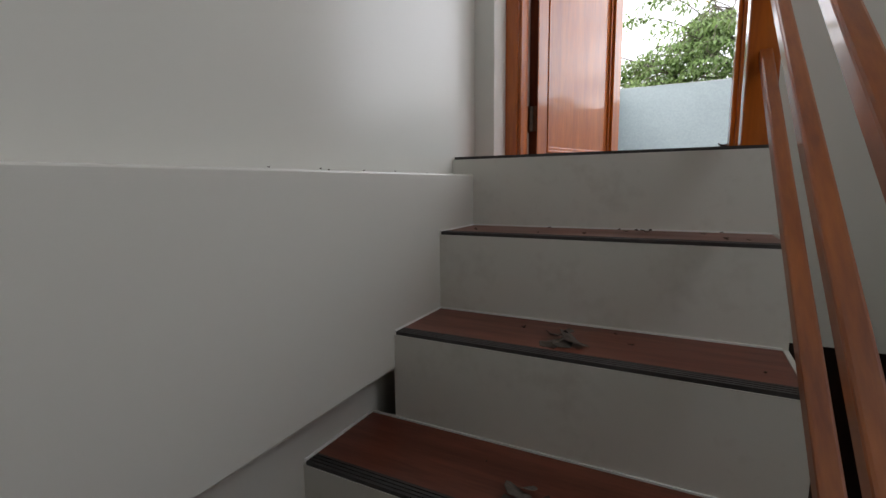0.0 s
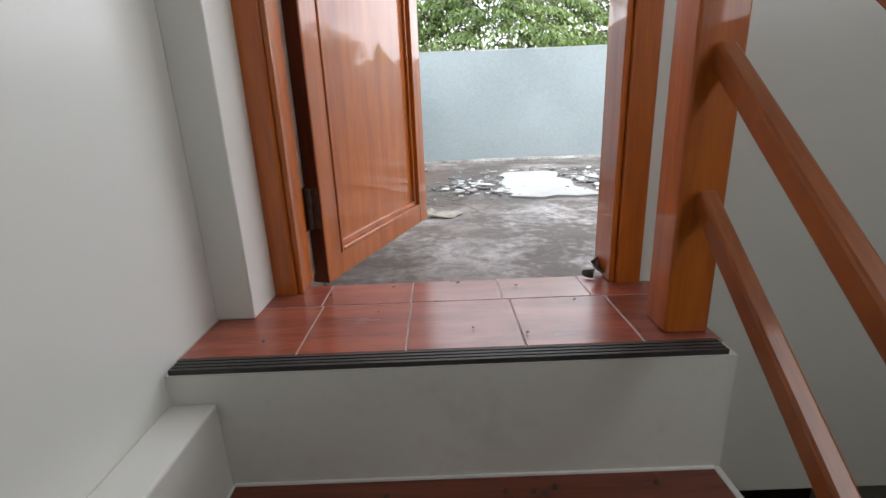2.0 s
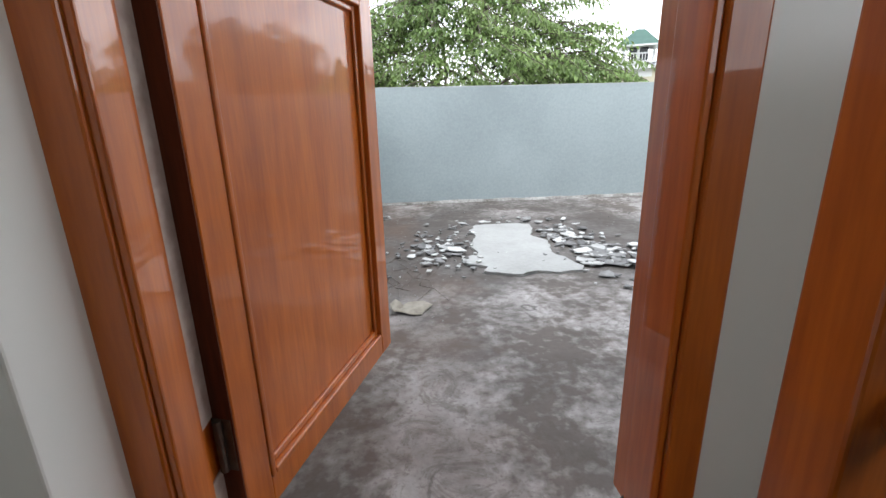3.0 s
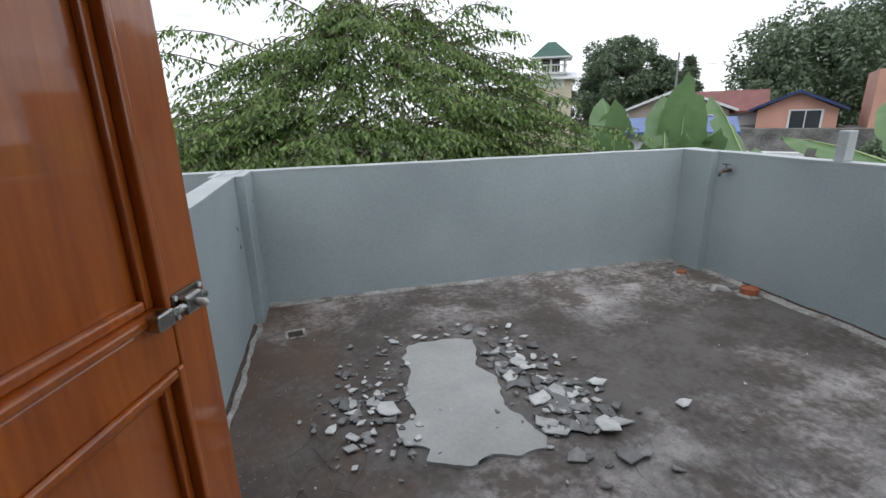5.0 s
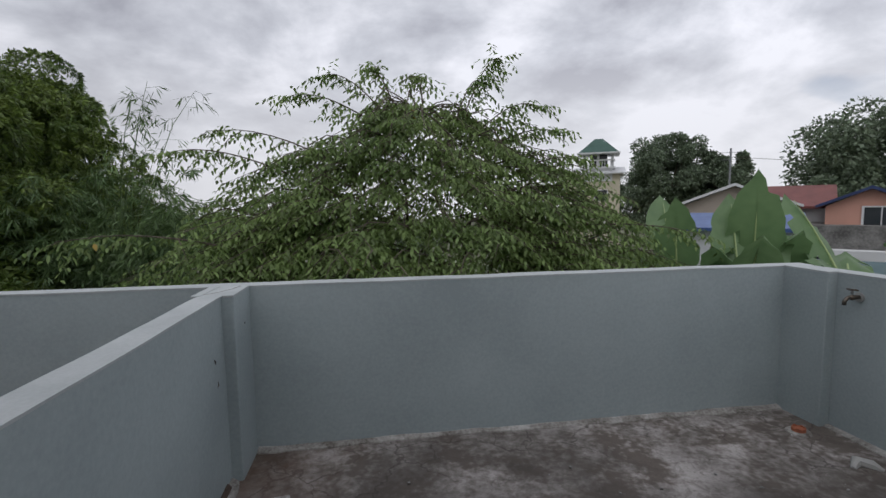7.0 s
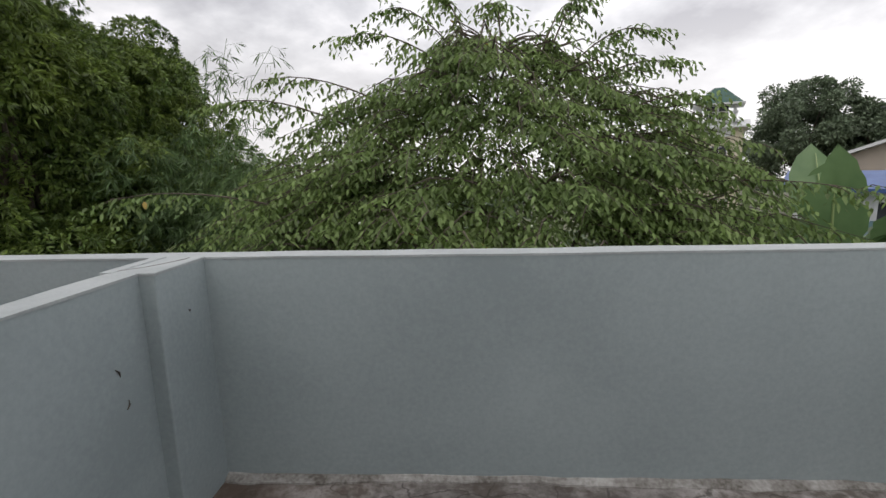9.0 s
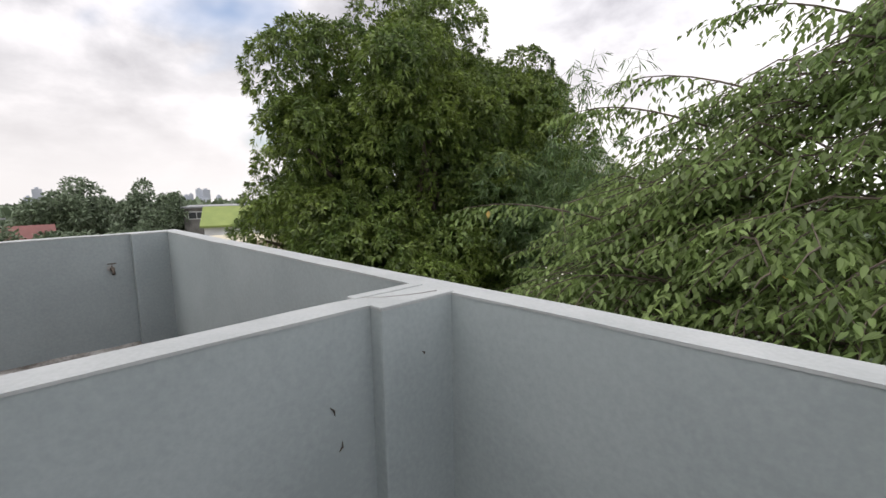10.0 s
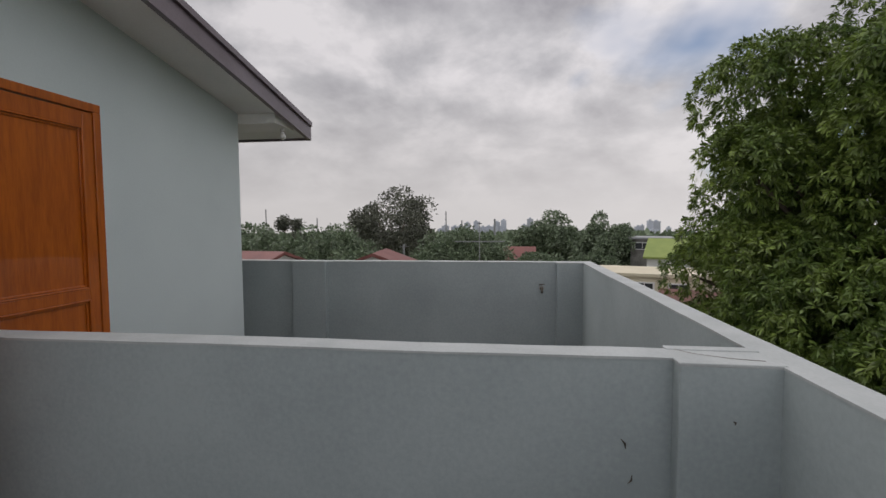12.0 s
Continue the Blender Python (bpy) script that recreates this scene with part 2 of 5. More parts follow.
def floor_material():
    """Weathered terrace concrete: pale screed, brown dirt and black algae in wide patches, fine cracks."""
    m = material("stained terrace concrete", (0.37, 0.345, 0.33), (0.115, 0.096, 0.083), rough=0.8, scale=3.6, fine=26, bump=0.6, depth=0.008, spread=(0.44, 0.57), detail=14.0)
    n, l = m.node_tree.nodes, m.node_tree.links
    b = n["Principled BSDF"]
    src = b.inputs["Base Color"].links[0].from_socket
    tc = n.new("ShaderNodeTexCoord")
    dirt = n.new("ShaderNodeTexNoise")
    dirt.inputs["Scale"].default_value, dirt.inputs["Detail"].default_value, dirt.inputs["Roughness"].default_value = 1.3, 12.0, 0.72
    l.new(tc.outputs["Object"], dirt.inputs["Vector"])
    where = n.new("ShaderNodeSeparateXYZ")
    l.new(tc.outputs["Object"], where.inputs[0])
    # darker at mid depth, paler near the house
    by_depth = n.new("ShaderNodeValToRGB")
    stops = ((0.0, -0.2), (0.22, 0.0), (0.48, 0.9), (0.68, 1.0), (0.84, 0.45), (1.0, 0.4))
    by_depth.color_ramp.elements[0].color, by_depth.color_ramp.elements[1].color = (0, 0, 0, 1), (0.4, 0.4, 0.4, 1)
    for at_, v in stops[1:-1]:
        by_depth.color_ramp.elements.new(at_).color = (v, v, v, 1)
    span = n.new("ShaderNodeMapRange")
    span.inputs["From Min"].default_value, span.inputs["From Max"].default_value = 3.6, 6.95
    l.new(where.outputs[1], span.inputs["Value"])
    l.new(span.outputs[0], by_depth.inputs[0])
    more = n.new("ShaderNodeMath")
    more.operation = "MULTIPLY_ADD"
    more.inputs[1].default_value = 0.25
    l.new(by_depth.outputs[0], more.inputs[0])
    l.new(dirt.outputs["Fac"], more.inputs[2])
    # and a little paler towards the right
    by_width = n.new("ShaderNodeMath")
    by_width.operation = "MULTIPLY_ADD"
    by_width.inputs[1].default_value = -0.028
    l.new(where.outputs[0], by_width.inputs[0])
    l.new(more.outputs[0], by_width.inputs[2])
    rr = n.new("ShaderNodeMapRange")
    rr.inputs["From Min"].default_value, rr.inputs["From Max"].default_value = 0.47, 0.66
    rr.inputs["To Max"].default_value = 0.82
    l.new(by_width.outputs[0], rr.inputs["Value"])
    mx = n.new("ShaderNodeMix")
    mx.data_type = "RGBA"
    mx.inputs["B"].default_value = (0.050, 0.042, 0.036, 1)
    l.new(rr.outputs[0], mx.inputs["Factor"])
    l.new(src, mx.inputs["A"])
    speck = n.new("ShaderNodeTexNoise")
    speck.inputs["Scale"].default_value, speck.inputs["Detail"].default_value = 85.0, 4.0
    l.new(tc.outputs["Object"], speck.inputs["Vector"])
    sr = n.new("ShaderNodeMapRange")
    sr.inputs["From Min"].default_value, sr.inputs["From Max"].default_value = 0.56, 0.74
    sr.inputs["To Max"].default_value = 0.6
    l.new(speck.outputs["Fac"], sr.inputs["Value"])
    m2 = n.new("ShaderNodeMix")
    m2.data_type = "RGBA"
    m2.inputs["B"].default_value = (0.075, 0.065, 0.055, 1)
    l.new(sr.outputs[0], m2.inputs["Factor"])
    l.new(mx.outputs["Result"], m2.inputs["A"])
    vo = n.new("ShaderNodeTexVoronoi")
    vo.feature = "DISTANCE_TO_EDGE"
    vo.inputs["Scale"].default_value = 4.6
    warp = n.new("ShaderNodeTexNoise")
    warp.inputs["Scale"].default_value, warp.inputs["Detail"].default_value = 3.0, 6.0
    l.new(tc.outputs["Object"], warp.inputs["Vector"])
    wm = n.new("ShaderNodeMix")
    wm.data_type = "VECTOR"
    wm.inputs["Factor"].default_value = 0.35
    l.new(tc.outputs["Object"], wm.inputs["A"])
    l.new(warp.outputs["Color"], wm.inputs["B"])
    l.new(wm.outputs["Result"], vo.inputs["Vector"])
    cr = n.new("ShaderNodeMapRange")
    cr.inputs["From Min"].default_value, cr.inputs["From Max"].default_value = 0.004, 0.022
    cr.inputs["To Min"].default_value, cr.inputs["To Max"].default_value = 0.75, 0.0
    l.new(vo.outputs["Distance"], cr.inputs["Value"])
    gate = n.new("ShaderNodeMapRange")
    gate.inputs["From Min"].default_value, gate.inputs["From Max"].default_value = 0.48, 0.60
    near_wall = n.new("ShaderNodeMapRange")
    near_wall.inputs["From Min"].default_value, near_wall.inputs["From Max"].default_value = 5.9, 6.7
    near_wall.inputs["To Min"].default_value, near_wall.inputs["To Max"].default_value = -0.06, 0.12
    l.new(where.outputs[1], near_wall.inputs["Value"])
    often = n.new("ShaderNodeMath")
    l.new(near_wall.outputs[0], often.inputs[0])
    l.new(warp.outputs["Fac"], often.inputs[1])
    l.new(often.outputs[0], gate.inputs["Value"])
    both_ = n.new("ShaderNodeMath")
    both_.operation = "MULTIPLY"
    l.new(cr.outputs[0], both_.inputs[0])
    l.new(gate.outputs[0], both_.inputs[1])
    m3 = n.new("ShaderNodeMix")
    m3.data_type = "RGBA"
    m3.inputs["B"].default_value = (0.035, 0.028, 0.024, 1)
    l.new(both_.outputs[0], m3.inputs["Factor"])
    l.new(m2.outputs["Result"], m3.inputs["A"])
    blot = n.new("ShaderNodeTexNoise")
    blot.inputs["Scale"].default_value, blot.inputs["Detail"].default_value, blot.inputs["Roughness"].default_value, blot.inputs["Distortion"].default_value = 8.0, 14.0, 0.76, 0.8
    l.new(tc.outputs["Object"], blot.inputs["Vector"])
    br = n.new("ShaderNodeMapRange")
    br.inputs["From Min"].default_value, br.inputs["From Max"].default_value = 0.51, 0.58
    br.inputs["To Max"].default_value = 0.52
    l.new(blot.outputs["Fac"], br.inputs["Value"])
    m5 = n.new("ShaderNodeMix")
    m5.data_type = "RGBA"
    m5.inputs["B"].default_value = (0.072, 0.062, 0.050, 1)
    l.new(br.outputs[0], m5.inputs["Factor"])
    l.new(m3.outputs["Result"], m5.inputs["A"])
    reach = n.new("ShaderNodeMapRange")
    reach.inputs["From Min"].default_value, reach.inputs["From Max"].default_value = 0.95, -0.15
    reach.inputs["To Max"].default_value = 0.42
    l.new(where.outputs[0], reach.inputs["Value"])
    patches = n.new("ShaderNodeTexNoise")
    patches.inputs["Scale"].default_value, patches.inputs["Detail"].default_value, patches.inputs["Roughness"].default_value = 2.3, 9.0, 0.62
    l.new(tc.outputs["Object"], patches.inputs["Vector"])
    earth = n.new("ShaderNodeMath")
    earth.operation = "ADD"
    l.new(reach.outputs[0], earth.inputs[0])
    l.new(patches.outputs["Fac"], earth.inputs[1])
    er = n.new("ShaderNodeMapRange")
    er.inputs["From Min"].default_value, er.inputs["From Max"].default_value = 0.66, 0.98
    er.inputs["To Max"].default_value = 0.8
    l.new(earth.outputs[0], er.inputs["Value"])
    m4 = n.new("ShaderNodeMix")
    m4.data_type = "RGBA"
    m4.inputs["B"].default_value = (0.095, 0.058, 0.038, 1)
    l.new(er.outputs[0], m4.inputs["Factor"])
    l.new(m5.outputs["Result"], m4.inputs["A"])
    l.new(m4.outputs["Result"], b.inputs["Base Color"])
    return m


M["floor"] = floor_material()


# ---- building helpers ----
def box(bm, x0, x1, y0, y1, z0, z1, bevel=0.0, segments=2):
    r = bmesh.ops.create_cube(bm, size=1.0, matrix=Matrix.LocRotScale(((x0 + x1) / 2, (y0 + y1) / 2, (z0 + z1) / 2), None, (x1 - x0, y1 - y0, z1 - z0)))
    if bevel:
        edges = list({e for v in r["verts"] for e in v.link_edges})
        bmesh.ops.bevel(bm, geom=edges, offset=bevel, segments=segments, affect="EDGES", profile=0.5)
    return bm


def boxes(*list_of, bevel=0.0):
    bm = bmesh.new()
    for b in list_of:
        box(bm, *b, bevel=bevel)
    return bm


def prism(points, axis, a, b, bevel=0.0):
    """A closed outline pushed along an axis from a to b. points are the two other coordinates, in x, y, z order."""
    bm = bmesh.new()

    def at(p, v):
        return {"x": (v, p[0], p[1]), "y": (p[0], v, p[1]), "z": (p[0], p[1], v)}[axis]
    lo = [bm.verts.new(at(p, a)) for p in points]
    hi = [bm.verts.new(at(p, b)) for p in points]
    bm.faces.new(lo)
    bm.faces.new(hi)
    for i in range(len(points)):
        j = (i + 1) % len(points)
        bm.faces.new((lo[i], lo[j], hi[j], hi[i]))
    bmesh.ops.recalc_face_normals(bm, faces=bm.faces)
    if bevel:
        bmesh.ops.bevel(bm, geom=list(bm.edges), offset=bevel, segments=2, affect="EDGES", profile=0.5)
    return bm


def tube(points, radii, sides=8, bm=None):
    """A round bar along points with a radius at each."""
    bm = bm or bmesh.new()
    rings = []
    pts = [Vector(p) for p in points]
    for i, p in enumerate(pts):
        d = (pts[min(i + 1, len(pts) - 1)] - pts[max(i - 1, 0)]).normalized()
        u = d.orthogonal().normalized() if i == 0 else (u - d * u.dot(d)).normalized()
        v = d.cross(u)
        r = radii[i] if isinstance(radii, (list, tuple)) else radii
        rings.append([bm.verts.new(p + (u * math.cos(k * math.tau / sides) + v * math.sin(k * math.tau / sides)) * r) for k in range(sides)])
    for a, b in zip(rings, rings[1:]):
        for k in range(sides):
            bm.faces.new((a[k], a[(k + 1) % sides], b[(k + 1) % sides], b[k]))
    bm.faces.new(rings[0][::-1])
    bm.faces.new(rings[-1])
    return bm


def bar(bm, p, q, w, h, bevel=0.004):
    """A squared bar from p to q, w wide across and h high."""
    p, q = Vector(p), Vector(q)
    d = q - p
    m = Matrix.Translation((p + q) / 2) @ d.to_track_quat("Y", "Z").to_matrix().to_4x4() @ Matrix.Diagonal((w, d.length, h, 1))
    r = bmesh.ops.create_cube(bm, size=1.0, matrix=m)
    if bevel:
        bmesh.ops.bevel(bm, geom=list({e for v in r["verts"] for e in v.link_edges}), offset=bevel, segments=2, affect="EDGES", profile=0.5)
    return bm


def mesh_object(name, bm, mat, smooth=False):
    me = bpy.data.meshes.new(name)
    bm.normal_update()
    bm.to_mesh(me)
    bm.free()
    me.materials.append(M[mat])
    if smooth:
        me.polygons.foreach_set("use_smooth", [True] * len(me.polygons))
    return new(name, me)


def part(name, bm, mat, parent, label="", smooth=False):
    ob = mesh_object(name, bm, mat, smooth)
    ob.parent = parent
    if label:
        ob["label"] = label
    return ob


def thing(name, bm, mat, label, category, group="", kind="", smooth=False):
    return tagged(mesh_object(name, bm, mat, smooth), label, category, group, kind)


def holder(name, label, category, group="", kind="", m=None):
    ob = new(name)
    ob.empty_display_size = 0.1
    if m is not None:
        ob.matrix_world = m
    return tagged(ob, label, category, group, kind)


def quick_mesh(name, verts, faces, mat, smooth=False):
    me = bpy.data.meshes.new(name)
    nv, nf, k = len(verts), len(faces), faces.shape[1]
    me.vertices.add(nv)
    me.vertices.foreach_set("co", np.asarray(verts, dtype=np.float32).ravel())
    me.loops.add(nf * k)
    me.loops.foreach_set("vertex_index", np.asarray(faces, dtype=np.int32).ravel())
    me.polygons.add(nf)
    me.polygons.foreach_set("loop_start", np.arange(0, nf * k, k, dtype=np.int32))
    me.update(calc_edges=True)
    me.validate()
    me.materials.append(M[mat])
    return new(name, me)


def shard_mesh(name, size, thick, sides, seed, mat, bend=0.0):
    """One flat broken flake."""
    rng = random.Random(seed)
    bm = bmesh.new()
    ring = []
    for i in range(sides):
        a = math.tau * (i + rng.uniform(-0.3, 0.3)) / sides
        r = size * rng.uniform(0.42, 1.0)
        ring.append((r * math.cos(a), 0.75 * r * math.sin(a)))
    lo = [bm.verts.new((x, y, bend * x * x / max(size, 1e-3))) for x, y in ring]
    hi = [bm.verts.new((x * 0.93, y * 0.93, thick + bend * x * x / max(size, 1e-3))) for x, y in ring]
    bm.faces.new(lo[::-1])
    bm.faces.new(hi)
    for i in range(sides):
        j = (i + 1) % sides
        bm.faces.new((lo[i], lo[j], hi[j], hi[i]))
    me = bpy.data.meshes.new(name)
    bm.to_mesh(me)
    bm.free()
    me.materials.append(M[mat])
    return me


# ---- the terrace and its walls ----
FLOOR, TOP = -0.118, 0.812
FAR, RIGHT, LEFT, DIV0, DIV1 = 6.91, 3.265, -3.49, -0.216, -0.107
FACADE, INNER = 3.70, 3.57

nx, ny = 150, 90
gx, gy = np.meshgrid(np.linspace(LEFT - 0.02, RIGHT + 0.02, nx), np.linspace(FACADE - 0.08, FAR + 0.02, ny))
gz = np.array([FLOOR + 0.006 * noise.noise((x * 1.3, y * 1.3, 0.0)) + 0.0035 * noise.noise((x * 7, y * 7, 3.0)) for x, y in zip(gx.ravel(), gy.ravel())])
verts = np.stack([gx.ravel(), gy.ravel(), gz], 1)
i0 = (np.arange(ny - 1)[:, None] * nx + np.arange(nx - 1)[None, :]).ravel()
terrace = quick_mesh("floor_terrace", verts, np.stack([i0, i0 + 1, i0 + nx + 1, i0 + nx], 1), "floor")
terrace.data.polygons.foreach_set("use_smooth", [True] * len(terrace.data.polygons))
tagged(terrace, "weathered grey concrete terrace floor with brown dirt", "floor", kind="structure")
thing("slab_terrace", boxes((LEFT - 0.14, RIGHT + 0.14, FACADE - 0.05, FAR + 0.14, -0.42, FLOOR - 0.02), (LEFT - 0.14, -2.6, 0.5, FACADE - 0.05, -0.42, FLOOR - 0.02)), "cove", "thick grey concrete terrace slab", "slab", kind="structure")
thing("floor_side", boxes((LEFT - 0.02, -2.6, 0.5, FACADE - 0.08, FLOOR - 0.015, FLOOR)), "floor", "weathered concrete floor beside the stair house", "floor", kind="structure")


def parapet(name, x0, x1, y0, y1, label):
    """A low painted masonry wall with a paler top coat."""
    wall = tagged(new(name), label, "wall", kind="structure")
    part("wall_body", boxes((x0, x1, y0, y1, -0.42, TOP - 0.006)), "paint", wall)
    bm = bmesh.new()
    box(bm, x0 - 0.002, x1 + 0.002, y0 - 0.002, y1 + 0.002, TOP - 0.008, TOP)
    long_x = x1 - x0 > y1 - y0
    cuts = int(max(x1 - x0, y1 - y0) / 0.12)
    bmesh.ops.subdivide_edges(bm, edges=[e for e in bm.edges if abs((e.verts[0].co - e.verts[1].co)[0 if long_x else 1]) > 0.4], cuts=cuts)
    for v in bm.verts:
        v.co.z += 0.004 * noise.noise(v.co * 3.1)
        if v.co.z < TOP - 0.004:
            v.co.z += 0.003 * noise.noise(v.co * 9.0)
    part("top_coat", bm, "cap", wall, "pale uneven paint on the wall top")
    return wall


parapet("wall_far", LEFT - 0.14, RIGHT + 0.14, FAR, FAR + 0.104, "blue-grey painted masonry parapet along the terrace edge")
parapet("wall_side_right", RIGHT, RIGHT + 0.115, FACADE, FAR - 0.002, "blue-grey painted masonry parapet with a tap")
parapet("wall_side_left", LEFT - 0.135, LEFT, 0.5, FAR - 0.002, "blue-grey painted masonry parapet of the next terrace")
parapet("wall_divider", DIV0, DIV1, FACADE, FAR - 0.002, "blue-grey painted masonry wall dividing two terraces")


def pier(x0, x1, y0, y1, label):
    ob = holder("wall_pier", label, "pier", kind="structure")
    part("pier_body", boxes((x0, x1, y0, y1, FLOOR - 0.02, TOP - 0.004), bevel=0.006), "paint", ob)
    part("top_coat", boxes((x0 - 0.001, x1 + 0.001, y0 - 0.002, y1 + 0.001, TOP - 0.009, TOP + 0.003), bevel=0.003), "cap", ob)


pier(DIV1 - 0.01, -0.053, 6.627, FAR + 0.01, "shallow painted pier on the dividing wall")
pier(-0.248, DIV0 + 0.01, 6.64, FAR + 0.01, "shallow painted pier on the dividing wall")
pier(3.20, RIGHT + 0.01, 6.62, FAR + 0.01, "shallow painted pier in the terrace corner")
pier(LEFT - 0.01, -3.435, 6.65, FAR + 0.01, "shallow painted pier in the terrace corner")
pier(LEFT - 0.01, -3.430, 3.81, 4.19, "wide shallow painted pier on the parapet")


def cove(name, p, q, inward, width, label, mat="cove", lift=0.0):
    """A rough cement fillet along the foot of a wall, broken here and there."""
    bm = bmesh.new()
    p, q, inward = Vector(p), Vector(q), Vector(inward)
    steps = int((q - p).length / 0.05)
    rows = []
    for i in range(steps + 1):
        c = p.lerp(q, i / steps)
        w = width * (0.75 + 0.7 * noise.noise(c * 2.7)) + 0.014 * noise.noise(c * 14)
        h = 0.022 + lift + 0.010 * noise.noise(c * 6 + Vector((5, 1, 2)))
        rows.append([bm.verts.new(c + inward * a + Vector((0, 0, b))) for a, b in ((-0.01, h), (w * 0.25, h * 0.9), (w * 0.7, h * 0.55), (w, 0.006), (w + 0.004, -0.01))])
    for a, b in zip(rows, rows[1:]):
        for k in range(4):
            bm.faces.new((a[k], b[k], b[k + 1], a[k + 1]))
    bmesh.ops.recalc_face_normals(bm, faces=bm.faces)
    return thing(name, bm, mat, label, "fillet", kind="structure")


cove("trim_fillet_far", (-0.05, FAR, FLOOR), (3.195, FAR, FLOOR), (0, -1, 0), 0.045, "rough pale cement fillet at the foot of the wall")
cove("trim_fillet_right", (RIGHT, 3.72, FLOOR), (RIGHT, 6.62, FLOOR), (-1, 0, 0), 0.07, "rough pale cement fillet at the foot of the wall")
cove("trim_fillet_divider", (DIV1, 6.62, FLOOR), (DIV1, 3.72, FLOOR), (1, 0, 0), 0.04, "rough pale cement fillet at the foot of the wall")
cove("trim_dirt_right", (RIGHT, 4.3, FLOOR), (RIGHT, 6.25, FLOOR), (-1, 0, 0), 0.022, "black dirt packed in the wall corner", "dry", 0.010)
cove("trim_dirt_divider", (DIV1, 6.55, FLOOR), (DIV1, 4.9, FLOOR), (1, 0, 0), 0.020, "black dirt packed in the wall corner", "dry", 0.014)
cove("trim_fillet_next", (LEFT, 3.2, FLOOR), (LEFT, 6.64, FLOOR), (1, 0, 0), 0.10, "rough cement fillet at the foot of the wall")

thing("building_wall", boxes((LEFT - 0.14, RIGHT + 0.14, FAR + 0.0, FAR + 0.10, -6.0, -0.43), (LEFT - 0.14, LEFT, -4.0, FAR, -6.0, -0.43), (RIGHT, RIGHT + 0.14, -4.0, FAR, -6.0, -0.43)), "paint", "blue-grey painted lower house wall", "wall", kind="structure")

# ---- the stair house: facade with two door openings, gable roof ----
OUT_X0, OUT_X1, HEAD = -0.036, 0.712, 1.94
NB0, NB1 = -1.170, -0.42
H0, H1, RIDGE_X = -2.645, 2.25, -0.18


def under(x):
    """Height of the roof's underside over the facade."""
    return 2.675 - 0.157 * abs(x - RIDGE_X)


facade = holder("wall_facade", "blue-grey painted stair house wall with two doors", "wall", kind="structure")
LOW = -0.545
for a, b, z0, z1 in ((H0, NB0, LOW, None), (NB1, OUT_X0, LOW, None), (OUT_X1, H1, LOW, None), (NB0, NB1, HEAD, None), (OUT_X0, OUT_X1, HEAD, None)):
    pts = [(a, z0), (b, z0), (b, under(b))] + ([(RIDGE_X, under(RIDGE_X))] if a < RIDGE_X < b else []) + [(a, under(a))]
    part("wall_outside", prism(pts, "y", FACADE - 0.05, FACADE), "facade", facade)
    part("wall_inside", prism(pts, "y", INNER, FACADE - 0.05), "inside", facade)
thing("wall_house_side", boxes((H0, H0 + 0.13, -1.2, INNER, LOW, 2.29), (H1 - 0.008, H1, 2.6, INNER, LOW, 2.29)), "paint", "painted side walls of the stair house", "wall", kind="structure")

roof = holder("roof_gable", "low gable roof with brown metal fascia and white soffit", "roof", kind="structure")
EAVE_Y, EX0, EX1 = 4.12, -3.28, 2.86


def rake(x):
    return 2.655 - 0.18 * abs(x - RIDGE_X)


for xa, xb in ((EX0, RIDGE_X), (RIDGE_X, EX1)):
    part("roof_sheet", prism([(xa, rake(xa) + 0.13), (xb, rake(xb) + 0.13), (xb, rake(xb) + 0.16), (xa, rake(xa) + 0.16)], "y", -1.4, EAVE_Y + 0.02), "bronze", roof)
    part("rake_fascia", prism([(xa, rake(xa)), (xb, rake(xb)), (xb, rake(xb) + 0.125), (xa, rake(xa) + 0.125)], "y", EAVE_Y - 0.02, EAVE_Y), "bronze", roof, "brown metal fascia board")
    part("rake_lip", prism([(xa, rake(xa) + 0.128), (xb, rake(xb) + 0.128), (xb, rake(xb) + 0.172), (xa, rake(xa) + 0.172)], "y", EAVE_Y - 0.02, EAVE_Y + 0.022), "bronze", roof)
    part("rake_lower_lip", prism([(xa, rake(xa) - 0.012), (xb, rake(xb) - 0.012), (xb, rake(xb) + 0.018), (xa, rake(xa) + 0.018)], "y", EAVE_Y - 0.03, EAVE_Y + 0.008), "bronze", roof)
    part("soffit", prism([(xa, rake(xa) + 0.014), (xb, rake(xb) + 0.014), (xb, rake(xb) + 0.03), (xa, rake(xa) + 0.03)], "y", -1.4, EAVE_Y - 0.022), "soffit", roof, "white painted soffit")
for x, s in ((EX0, -1), (EX1, 1)):
    part("eave_fascia", boxes((min(x, x + s * 0.02), max(x, x + s * 0.02), -1.4, EAVE_Y, rake(x) - 0.01, rake(x) + 0.17)), "bronze", roof)
part("corner_beam", boxes((-3.03, -2.645, FACADE - 0.3, 4.06, 2.135, 2.225), bevel=0.004), "soffit", roof, "white boxed beam end under the eave")

bulb = holder("light_bulb", "white bulb hanging under the eave corner", "bulb", m=pose(-2.91, 4.0, 2.135))
part("socket", tube([(0, 0, 0), (0, 0, -0.03)], 0.022, 14), "bulb", bulb, smooth=True)
part("glass_bulb", tube([(0, 0, -0.03), (0, 0, -0.045), (0, 0, -0.07), (0, 0, -0.09), (0, 0, -0.105)], [0.014, 0.018, 0.031, 0.027, 0.008], 14), "bulb", bulb, smooth=True)


